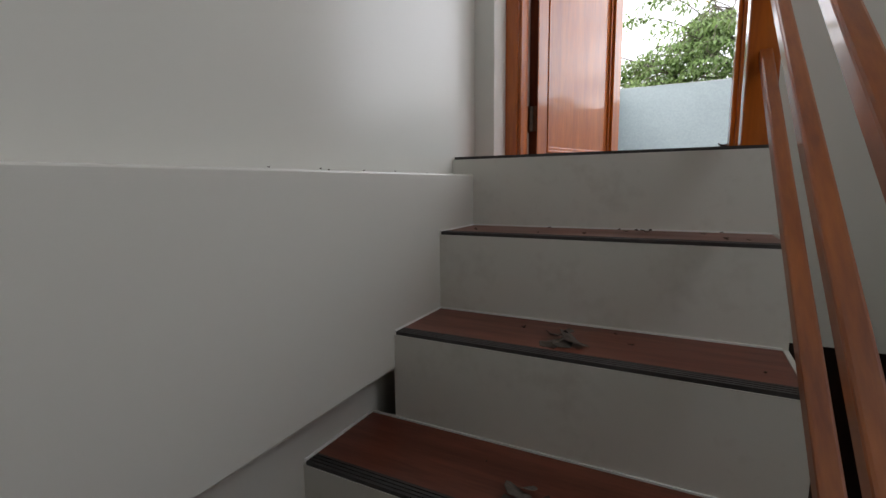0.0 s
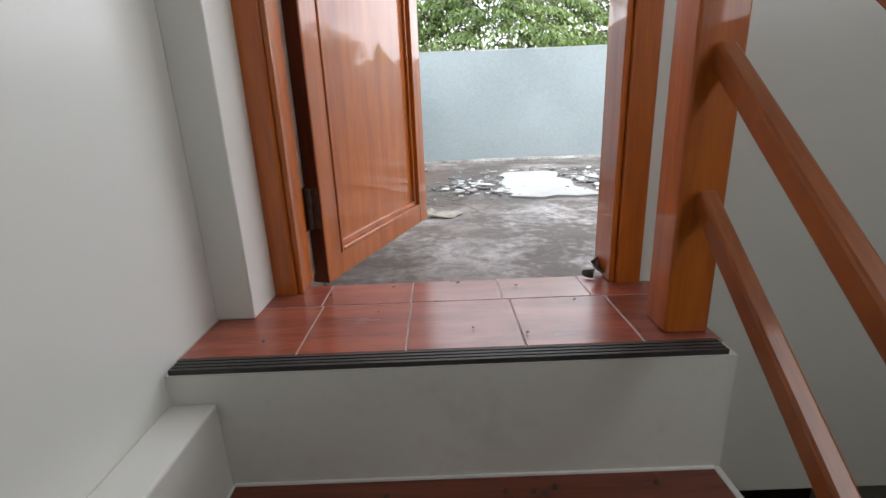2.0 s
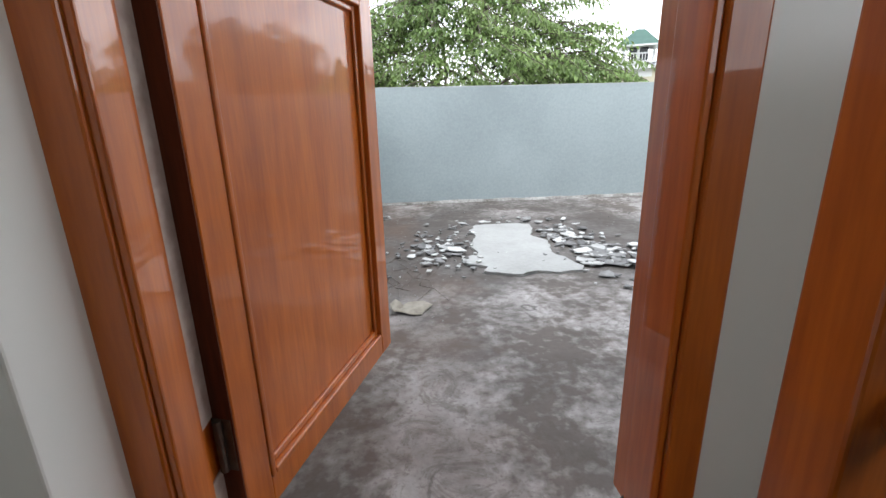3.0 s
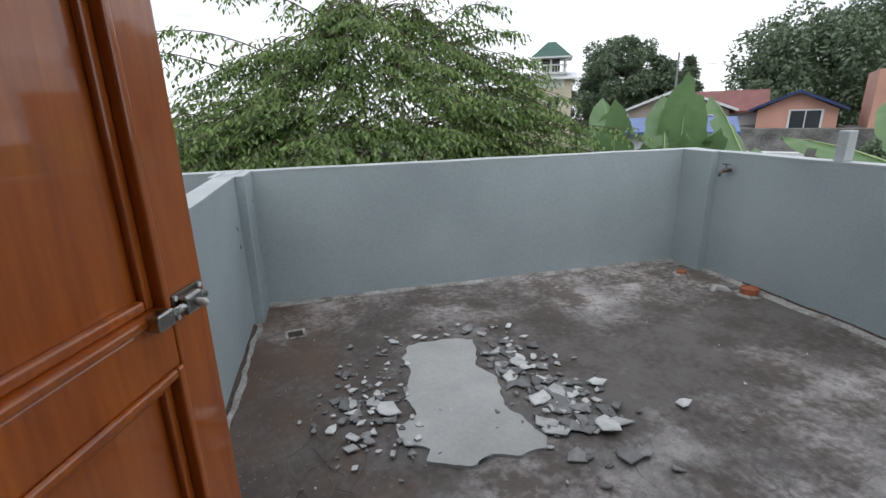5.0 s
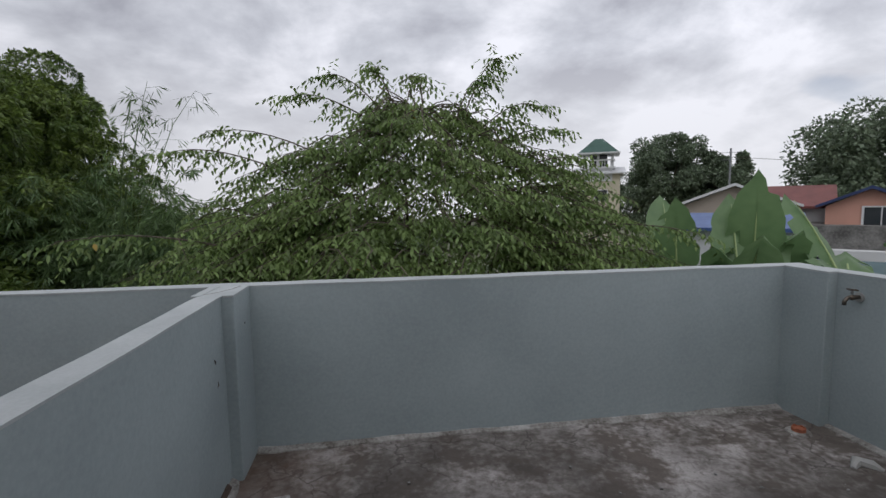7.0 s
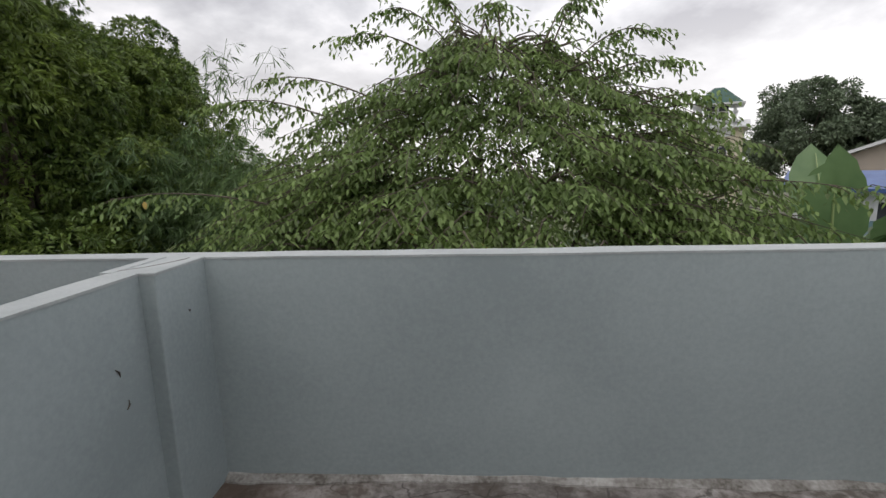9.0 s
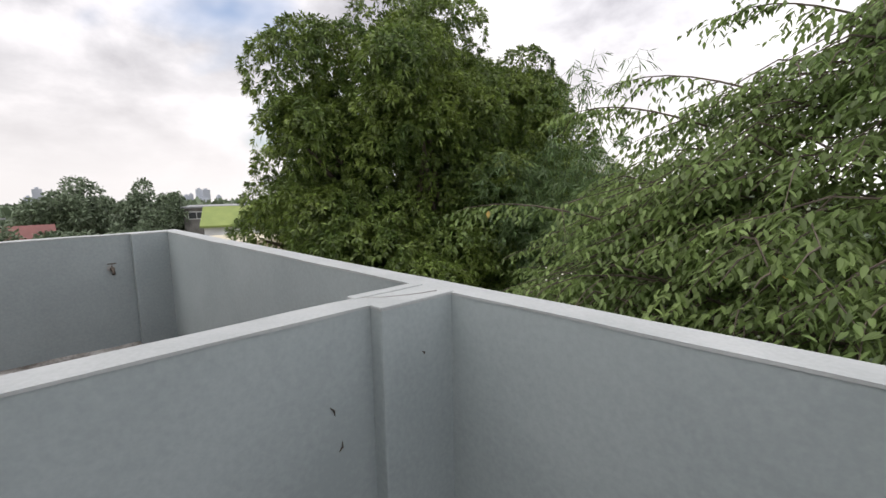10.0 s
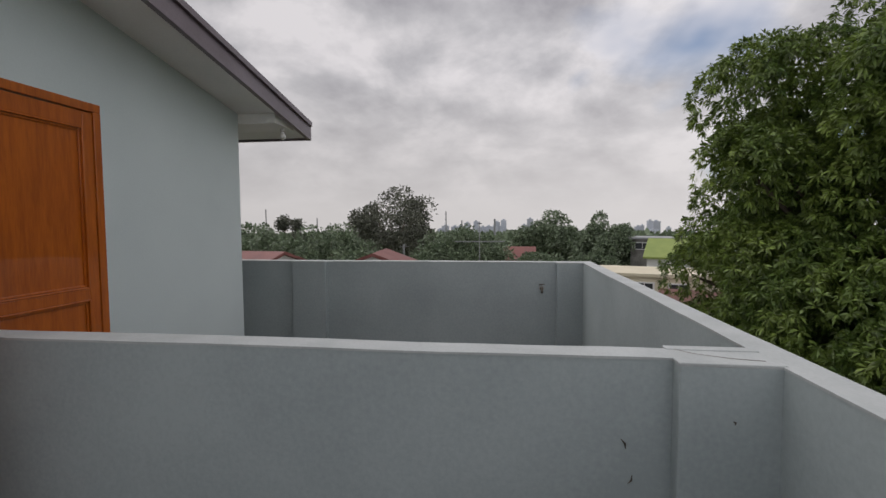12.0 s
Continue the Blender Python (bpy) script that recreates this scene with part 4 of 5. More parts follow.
# ---- ground ----
GROUND = -6.0
rr = np.concatenate([[0.0], np.geomspace(6, 4200, 34)])
verts, faces = [], []
SEG = 72
for r in rr:
    for k in range(SEG):
        a = k * math.tau / SEG
        verts.append((r * math.cos(a), r * math.sin(a), GROUND - max(0.0, r - 70) * 0.030))
for i in range(len(rr) - 1):
    for k in range(SEG):
        faces.append((i * SEG + k, i * SEG + (k + 1) % SEG, (i + 1) * SEG + (k + 1) % SEG, (i + 1) * SEG + k))
tagged(quick_mesh("ground", np.array(verts), np.array(faces)[:, ::-1], "ground"), "grassy earth falling away to the plain", "ground", kind="structure")


def ground_at(x, y):
    return GROUND - max(0.0, math.hypot(x, y) - 70) * 0.030


# ---- foliage ----
def leaves_mesh(name, base, way, side, length, width, fold, mat, fine=True, droop=0.0):
    """Many leaves at once: base points, unit directions, side directions; a pointed blade folded along its rib."""
    base, way, side = (np.asarray(v, dtype=np.float64) for v in (base, way, side))
    n = len(base)
    up = np.cross(side, way)
    L, W = length[:, None], width[:, None]
    down = np.zeros((n, 3))
    down[:, 2] = -1
    tip = base + way * L + down * L * droop
    m1 = base + way * L * 0.35 + down * L * droop * 0.1
    m2 = base + way * L * 0.70 + down * L * droop * 0.45
    f = fold
    if fine:
        v = np.stack([base, m1 + side * W * 0.48 + up * W * f, m2 + side * W * 0.36 + up * W * f, tip, m2 - side * W * 0.36 + up * W * f, m1 - side * W * 0.48 + up * W * f], 1).reshape(-1, 3)
        k = np.arange(n)[:, None] * 6
        faces = np.concatenate([k + np.array([[0, 1, 2, 3]]), k + np.array([[0, 3, 4, 5]])], 1).reshape(-1, 4)
    else:
        mid = (m1 + m2) / 2
        v = np.stack([base, mid + side * W * 0.5 + up * W * f, tip, mid - side * W * 0.5 + up * W * f], 1).reshape(-1, 3)
        k = np.arange(n)[:, None] * 4
        faces = (k + np.array([[0, 1, 2, 3]])).reshape(-1, 4)
    return quick_mesh(name, v, faces, mat)


def unit(v):
    return v / np.maximum(np.linalg.norm(v, axis=1, keepdims=True), 1e-9)


def limbs(points, count, base, r0, seed, reach=0.75):
    """Trunk and limbs that lead from the base towards some crown points."""
    g = random.Random(seed)
    bm = bmesh.new()
    base = Vector(base)
    mean = sum((Vector(p) for p in points), Vector()) / len(points)
    fork = base.lerp(Vector((mean.x, mean.y, mean.z)), 0.55)
    tube([base, base.lerp(fork, 0.5) + Vector((0.1, -0.1, 0)), fork], [r0, r0 * 0.8, r0 * 0.65], 10, bm)
    for _ in range(count):
        p = Vector(g.choice(points))
        q = fork.lerp(p, reach)
        mid_p = fork.lerp(q, 0.5) + Vector((g.uniform(-0.3, 0.3), g.uniform(-0.3, 0.3), g.uniform(0.0, 0.5)))
        tube([fork, mid_p, q, q.lerp(p, 0.8)], [r0 * 0.45, r0 * 0.28, r0 * 0.14, r0 * 0.05], 6, bm)
    return bm


# the near tree behind the far wall: wide tiers of drooping sprays
def near_tree():
    g = np.random.default_rng(7)
    tree = holder("near_tree", "wide bushy tree with drooping sprays of soft green leaves", "tree", m=pose(1.35, 12.0, GROUND))
    cx, cy = 1.35, 11.9
    starts, ways, lens = [], [], []
    widths = ([-2.4, -0.6, 0.2, 0.9, 1.4, 1.9, 2.25, 2.55, 2.8], [4.5, 4.7, 4.4, 3.8, 3.2, 2.7, 2.3, 1.6, 0.6])
    # short sprays that fill the inside
    while len(starts) < 2300:
        z = -2.4 + 4.3 * g.random() ** 0.95
        a = g.uniform(0, math.tau)
        r = np.interp(z, *widths) * math.sqrt(g.random()) * 0.86
        if noise.noise((math.cos(a) * r * 0.5, math.sin(a) * r * 0.5, z * 2.3)) < np.interp(z, [0.4, 1.0, 1.6, 2.2], [-0.6, -0.45, -0.25, -0.05]):
            continue
        out = np.array([math.cos(a), math.sin(a) * 0.75, g.uniform(-0.25, 0.12)])
        out[:2] += g.normal(0, 0.45, 2)
        starts.append((cx + r * math.cos(a) * 1.02, cy + r * math.sin(a) * 0.62, z))
        ways.append(out / np.linalg.norm(out))
        lens.append(g.uniform(0.45, 0.9))
    # long boughs that run out level, arch over and droop, with side twigs in one plane
    boughs = bmesh.new()
    for i in range(560):
        z = 2.75 - 5.0 * g.random() ** 1.15
        a = g.uniform(0, math.tau)
        if math.sin(a) > 0.35 and g.random() < 0.6:
            a = -a
        if z > 0.9 and (g.random() < np.interp(z, [0.9, 1.4, 1.9, 2.6], [0.0, 0.08, 0.32, 0.48]) or math.sin(a) > 0.3):
            continue
        r1 = np.interp(z, *widths) * g.uniform(0.70, 1.06)
        r0 = max(0.1, r1 - g.uniform(1.1, 2.3))
        da = g.normal(0, 0.22)
        p = np.array([cx + r0 * math.cos(a + da) * 1.02, cy + r0 * math.sin(a + da) * 0.62, z + g.uniform(-0.15, 0.1)])
        q = np.array([cx + r1 * math.cos(a) * 1.02, cy + r1 * math.sin(a) * 0.62, z - g.uniform(0.0, 0.3)])
        mid_p = p * 0.4 + q * 0.6 + np.array([0, 0, g.uniform(0.12, 0.4)])
        tube([Vector(p), Vector((p + mid_p) / 2 + np.array([0, 0, 0.04])), Vector(mid_p), Vector(q)], [0.016, 0.012, 0.009, 0.003], 4, boughs)
        way = (q - p) / (np.linalg.norm(q - p) + 1e-6)
        across = np.array([-way[1], way[0], 0.0])
        twigs = int(np.linalg.norm(q - p) / 0.085) + 3
        for k in range(twigs):
            f = (k + g.uniform(0.2, 0.8)) / twigs
            c = (1 - f) ** 2 * p + 2 * f * (1 - f) * mid_p + f * f * q
            w = way * g.uniform(0.4, 0.9) + across * (1 if k % 2 else -1) * g.uniform(0.35, 0.8) + np.array([0, 0, g.uniform(-0.18, 0.05)])
            starts.append(tuple(c))
            ways.append(w / np.linalg.norm(w))
            lens.append(g.uniform(0.28, 0.62) * (1.1 - 0.5 * f))
    # thin shoots that stand clear of the crown
    for i in range(18):
        a = g.uniform(0, math.tau)
        z = g.uniform(1.5, 2.55)
        prof = np.interp(z, [1.4, 1.9, 2.25, 2.55, 2.8], [3.1, 2.7, 2.3, 1.7, 0.9])
        rr_ = prof * g.uniform(0.40, 0.78)
        starts.append((cx + rr_ * math.cos(a) * 1.02, cy + rr_ * math.sin(a) * 0.6, z))
        w = np.array([math.cos(a), math.sin(a) * 0.5, g.uniform(0.15, 0.55)]) + g.normal(0, 0.2, 3)
        ways.append(w / np.linalg.norm(w))
        lens.append(g.uniform(0.6, 0.95))
    # sprays: bare stems with hanging leaf bunches
    sprays = (((2.0, 11.6, 2.5), (2.75, 11.9, 3.55)), ((1.9, 11.6, 2.5), (2.35, 11.8, 3.15)), ((2.2, 11.5, 2.3), (3.15, 11.4, 2.72)), ((2.4, 11.5, 2.1), (3.5, 11.3, 2.30)), ((0.9, 11.6, 2.5), (-0.15, 11.8, 3.2)),
              ((0.6, 11.6, 2.5), (-0.65, 11.7, 2.85)), ((1.0, 11.6, 2.6), (0.55, 11.8, 3.3)), ((0.0, 11.4, 1.9), (-1.6, 11.2, 2.25)), ((-0.6, 11.2, 1.7), (-2.1, 11.0, 1.95)), ((1.4, 11.6, 2.6), (1.35, 11.8, 3.2)), ((2.8, 11.3, 1.7), (3.75, 11.1, 1.85)),
              ((-1.2, 10.6, 0.7), (-2.9, 10.0, 0.85)), ((3.6, 10.8, 0.9), (5.2, 10.3, 0.75)))
    stems = []
    for p, q in sprays:
        p, q = np.array(p), np.array(q)
        mid_p = p * 0.35 + q * 0.65
        mid_p[2] = q[2] + 0.20
        stems.append(tube([Vector((1 - f) ** 2 * p + 2 * f * (1 - f) * mid_p + f * f * q) for f in np.linspace(0, 1, 8)], [0.013 - 0.010 * f for f in np.linspace(0, 1, 8)], 5))
        for f in np.linspace(0.05, 1.0, 30):
            c = (1 - f) ** 2 * p + 2 * f * (1 - f) * mid_p + f * f * q
            w = (q - p) / np.linalg.norm(q - p) * 0.7 + g.normal(0, 0.55, 3)
            w[2] = w[2] * 0.4 - 0.1
            starts.append(tuple(c))
            ways.append(w / np.linalg.norm(w))
            lens.append(g.uniform(0.22, 0.48))
    starts, ways, lens = np.array(starts), np.array(ways), np.array(lens)
    n = len(starts)
    twig = bmesh.new()
    B, Wd, Sd, Ln, Wi = [], [], [], [], []
    for i in range(n):
        p, w, L = starts[i], ways[i], lens[i]
        s = np.cross(w, (0, 0, 1.0))
        s = s / (np.linalg.norm(s) + 1e-9)
        m = max(3, int(L / 0.050))
        f = (np.arange(m) + 0.5) / m
        pts = p + w * L * f[:, None] + np.array([0, 0, -0.42 * L]) * (f ** 2.2)[:, None]
        if i % 6 == 0:
            q = [Vector(p), Vector(p + w * L * 0.5 - np.array([0, 0, 0.09 * L])), Vector(p + w * L - np.array([0, 0, 0.42 * L]))]
            tube(q, [0.008, 0.006, 0.003], 4, twig)
        sgn = np.where(np.arange(m) % 2 == 0, 1.0, -1.0)[:, None]
        d = s * sgn * g.uniform(0.4, 0.95, (m, 1)) + w * g.uniform(0.15, 0.7, (m, 1)) + np.array([0, 0, -1.0]) * g.uniform(0.35, 1.0, (m, 1)) + g.normal(0, 0.20, (m, 3))
        d = d / np.linalg.norm(d, axis=1, keepdims=True)
        sd = np.cross(d, np.array([0, 0, 1.0]) + g.normal(0, 0.25, (m, 3)))
        B.append(pts), Wd.append(d), Sd.append(unit(sd))
        Ln.append(g.uniform(0.075, 0.122, m) * (1 - 0.3 * (f > 0.85)))
        Wi.append(g.uniform(0.034, 0.048, m))
    B, Wd, Sd, Ln, Wi = (np.concatenate(v) for v in (B, Wd, Sd, Ln, Wi))
    crown = leaves_mesh("crown", B, Wd, Sd, Ln, Wi, 0.14, "leaf_bush", droop=0.12)
    crown.parent, crown.matrix_parent_inverse = tree, tree.matrix_world.inverted()
    trunk = mesh_object("trunk", limbs([tuple(starts[i]) for i in range(0, n, 9)], 22, (1.35, 12.6, GROUND), 0.17, 3, 0.8), "bark")
    trunk.parent, trunk.matrix_parent_inverse = tree, tree.matrix_world.inverted()
    for bm in stems:
        st = mesh_object("stem", bm, "bark")
        st.parent, st.matrix_parent_inverse = tree, tree.matrix_world.inverted()
    bo = mesh_object("bough_network", boughs, "bark")
    bo.parent, bo.matrix_parent_inverse = tree, tree.matrix_world.inverted()
    tw = mesh_object("branchwork", twig, "bark")
    tw.parent, tw.matrix_parent_inverse = tree, tree.matrix_world.inverted()
    bm = bmesh.new()
    for i in g.integers(0, n, 150):
        c = Vector(starts[i] + ways[i] * lens[i] * g.uniform(0.3, 0.9)) + Vector((0, 0, 0.03))
        if c.y < 11.6:
            bmesh.ops.create_icosphere(bm, subdivisions=1, radius=g.uniform(0.010, 0.018), matrix=Matrix.Translation(c))
    fl = mesh_object("blossom", bm, "flower")
    fl.parent, fl.matrix_parent_inverse = tree, tree.matrix_world.inverted()
    fl["label"] = "tiny white blossoms"
    pick = g.integers(0, len(B), 60)
    yl = leaves_mesh("yellow_foliage", B[pick] + np.array([0, -0.03, 0]), Wd[pick], Sd[pick], Ln[pick] * 1.15, Wi[pick] * 1.1, 0.1, "yellow")
    yl.parent, yl.matrix_parent_inverse = tree, tree.matrix_world.inverted()
    yl["label"] = "a few yellowing leaves"


near_tree()


def tufted_tree(name, label, lumps, tufts, per, size, wide, mat, seed, base, r0, droop=0.25, fine=False, category="tree", limb_count=26, spread=1.0):
    """A crown of rounded lumps, each covered with star-shaped leaf tufts. lumps: x, y, z, radius."""
    g = np.random.default_rng(seed)
    tree = holder(name, label, category, m=pose(*base))
    B, Wd, Sd, Ln, Wi = [], [], [], [], []
    for x, y, z, r in lumps:
        k = max(6, int(tufts * (r / 0.9) ** 2))
        n = unit(g.normal(0, 1, (k, 3)) + np.array([0, 0, 0.6]))
        c = np.array([x, y, z]) + n * r * g.uniform(0.86, 1.04, (k, 1)) * np.array([1, 1, 0.85])
        n2 = np.repeat(n, per, 0)
        d = unit(n2 * 0.65 + unit(g.normal(0, 1, (k * per, 3))) * spread + np.array([0, 0, -0.18]))
        B.append(np.repeat(c, per, 0) + d * size * 0.12)
        Wd.append(d)
        Sd.append(unit(np.cross(d, n2 + g.normal(0, 0.3, (k * per, 3)))))
        Ln.append(g.uniform(0.7, 1.15, k * per) * size)
        Wi.append(g.uniform(0.8, 1.2, k * per) * wide)
    B, Wd, Sd, Ln, Wi = (np.concatenate(v) for v in (B, Wd, Sd, Ln, Wi))
    crown = leaves_mesh("crown", B, Wd, Sd, Ln, Wi, 0.12, mat, fine=fine, droop=droop)
    crown.parent, crown.matrix_parent_inverse = tree, tree.matrix_world.inverted()
    trunk = mesh_object("trunk", limbs([l[:3] for l in lumps], limb_count, base, r0, seed, 0.9), "bark")
    trunk.parent, trunk.matrix_parent_inverse = tree, tree.matrix_world.inverted()
    return tree


def crown_lumps(cx, cy, cz, rx, ry, rz, count, r0, r1, seed, flat=-1.0):
    """Lumps near the skin of an egg-shaped crown, uneven."""
    g = np.random.default_rng(seed)
    out = []
    while len(out) < count:
        n = g.normal(0, 1, 3)
        n /= np.linalg.norm(n)
        if n[2] < flat:
            continue
        k = g.uniform(0.55, 1.0) * (1 + 0.16 * noise.noise(Vector(n) * 2.3 + Vector((seed, 0, 0))))
        out.append((cx + n[0] * rx * k, cy + n[1] * ry * k, cz + n[2] * rz * k, g.uniform(r0, r1)))
    return out


mango = crown_lumps(-9.9, 14.6, 2.15, 3.55, 3.4, 4.35, 76, 0.8, 1.3, 11) + crown_lumps(-10.7, 12.4, 0.1, 2.3, 1.9, 3.1, 30, 0.7, 1.15, 12) + crown_lumps(-9.5, 18.2, 2.3, 2.5, 2.4, 3.2, 34, 0.9, 1.35, 13) + crown_lumps(-7.3, 17.8, -0.1, 2.1, 2.0, 2.4, 24, 0.8, 1.2, 14) + crown_lumps(-9.6, 14.6, -2.0, 3.6, 3.2, 2.6, 22, 1.0, 1.5, 15)
tufted_tree("mango_tree", "large dense mango tree with long glossy drooping leaves", mango, 140, 13, 0.175, 0.042, "leaf_mango", 5, (-9.4, 15.3, GROUND), 0.38, droop=0.30, fine=False, limb_count=30)


def bamboo():
    g = np.random.default_rng(21)
    clump = holder("bamboo_clump", "leafy bamboo clump with thin bare tips", "bamboo", m=pose(-5.3, 16.0, GROUND))
    bm = bmesh.new()
    B, Wd, Sd, Ln, Wi = [], [], [], [], []
    for i in range(46):
        tall = i < 4
        a = g.uniform(0, math.tau)
        bx, by = -5.3 + 0.7 * math.cos(a) * g.random(), 16.0 + 0.7 * math.sin(a) * g.random()
        hgt = (4.6 + 0.2 * i if tall else g.uniform(1.2, 3.2)) - GROUND
        lean = np.array([0.9 + 0.3 * (i % 3) - 1.7 * (i % 2 == 0 and not tall), g.uniform(-0.9, 0.6)]) * (0.9 if tall else 1.0)
        pts = [Vector((bx + lean[0] * f ** 2.5 * 1.4, by + lean[1] * f ** 2.5 * 1.4, GROUND + hgt * (f - 0.10 * f ** 6))) for f in np.linspace(0, 1, 9)]
        tube(pts, [0.03 * (1 - 0.85 * f) for f in np.linspace(0, 1, 9)], 6, bm)
        for f in g.uniform(0.55 if not tall else 0.78, 1.0, 34 if not tall else 16):
            j = min(7, int(f * 8))
            p = pts[j].lerp(pts[j + 1], f * 8 - j)
            w = Vector((g.normal(), g.normal(), 0.25 * g.normal())).normalized()
            q = p + w * g.uniform(0.25, 0.75 if not tall else 0.5) + Vector((0, 0, -0.08))
            tube([p, q], [0.004, 0.0015], 4, bm)
            for _ in range(9 if not tall else 4):
                c = p.lerp(q, g.uniform(0.4, 1.0))
                d = np.array(w) * 0.6 + g.normal(0, 0.45, 3) + np.array([0, 0, -0.65])
                B.append(tuple(c)), Wd.append(d), Ln.append(g.uniform(0.18, 0.32)), Wi.append(g.uniform(0.022, 0.036))
    B, Wd = np.array(B), unit(np.array(Wd))
    Sd = unit(np.cross(Wd, g.normal(0, 1, Wd.shape)))
    leaves = leaves_mesh("foliage", B, Wd, Sd, np.array(Ln), np.array(Wi), 0.1, "leaf_bamboo", fine=False, droop=0.1)
    culms = mesh_object("culm", bm, "leaf_bamboo")
    for ob in (leaves, culms):
        ob.parent, ob.matrix_parent_inverse = clump, clump.matrix_world.inverted()


bamboo()


def banana(x, y, base_z, leaves, seed, label):
    """A banana plant: sheath trunk and broad ribbed leaves with torn edges."""
    g = random.Random(seed)
    plant = holder("banana_plant", label, "banana plant", "banana plants", m=pose(x, y, GROUND))
    part("trunk", tube([(0, 0, 0), (0.02, 0, (base_z - GROUND) * 0.5), (0, 0, base_z - GROUND)], [0.13, 0.11, 0.07], 10), "banana", plant, smooth=True)
    for turn, rise, length, width, droop in leaves:
        bm = bmesh.new()
        n = 16
        rows = []
        ct, st = math.cos(radians(turn)), math.sin(radians(turn))
        for i in range(n + 1):
            f = i / n
            d = length * f
            hz = base_z - GROUND + d * math.sin(radians(rise)) - droop * f * f * length
            r = d * math.cos(radians(rise)) + droop * 0.25 * f * f * length
            w = width * (max(0.0, math.sin(math.pi * min(1, 0.06 + f ** 1.25 * 0.94))) ** 0.45) * (0.1 if f < 0.12 else 1) * (1 - 0.15 * g.random())
            c = Vector((r * ct, r * st, hz))
            s = Vector((-st, ct, 0))
            rows.append([bm.verts.new(c + s * w * a + Vector((0, 0, -abs(a) * w * 0.5 + (0.12 * w if a == 0 else 0) + 0.03 * g.uniform(-1, 1)))) for a in (-1, -0.5, 0, 0.5, 1)])
        for i, (a, b) in enumerate(zip(rows, rows[1:])):
            for k in range(4):
                if i > 3 and k in (0, 3) and g.random() < 0.12:
                    continue
                bm.faces.new((a[k], b[k], b[k + 1], a[k + 1]))
        leaf = part("leaf", bm, "banana", plant, smooth=True)
        bm = tube([r for r in [tuple(v) for v in [(length * f * math.cos(radians(rise)) * ct, length * f * math.cos(radians(rise)) * st, base_z - GROUND + length * f * math.sin(radians(rise)) - droop * f * f * length + 0.02) for f in (0, 0.3, 0.6, 0.9)]]], [0.025, 0.018, 0.012, 0.005], 6)
        part("midrib", bm, "midrib", leaf, "pale midrib")


banana(6.45, 10.75, -0.60, ((232, 83, 2.41, 0.41, 0.04), (75, 70, 2.13, 0.37, 0.15), (200, 62, 1.99, 0.41, 0.3), (330, 40, 1.5, 0.39, 0.5), (120, 48, 1.4, 0.37, 0.45), (10, 60, 2.13, 0.39, 0.3), (270, 50, 1.3, 0.39, 0.45)), 1, "banana plant with broad torn green leaves")
banana(5.55, 11.3, -0.30, ((225, 80, 1.77, 0.37, 0.08), (80, 70, 1.99, 0.37, 0.12), (210, 48, 1.4, 0.37, 0.45), (300, 58, 1.4, 0.37, 0.25), (150, 58, 1.4, 0.34, 0.35), (20, 38, 1.3, 0.34, 0.55)), 2, "banana plant with drooping green leaves")
banana(7.35, 10.0, -0.15, ((45, 46, 1.5, 0.37, 0.4), (190, 52, 1.4, 0.37, 0.4), (310, 33, 1.5, 0.39, 0.5), (100, 62, 1.99, 0.34, 0.15), (250, 38, 1.3, 0.37, 0.45)), 3, "banana plant with drooping green leaves")
banana(7.6, 7.6, 0.10, ((60, 42, 2.0, 0.36, 0.12), (120, 30, 1.9, 0.34, 0.2), (200, 40, 1.5, 0.30, 0.3), (30, 50, 1.5, 0.28, 0.25)), 4, "banana plant beside the parapet with long leaves")
banana(6.0, 10.4, -0.50, ((70, 72, 2.13, 0.37, 0.10), (160, 55, 1.4, 0.37, 0.35), (240, 62, 1.85, 0.37, 0.2), (340, 48, 1.4, 0.37, 0.4), (20, 66, 1.99, 0.37, 0.2)), 5, "banana plant with upright green leaves")
banana(6.95, 11.2, -0.45, ((85, 70, 2.13, 0.37, 0.10), (170, 50, 1.4, 0.37, 0.35), (255, 60, 1.99, 0.37, 0.25), (350, 55, 1.4, 0.37, 0.3), (30, 40, 1.4, 0.37, 0.45)), 6, "banana plant with upright green leaves")

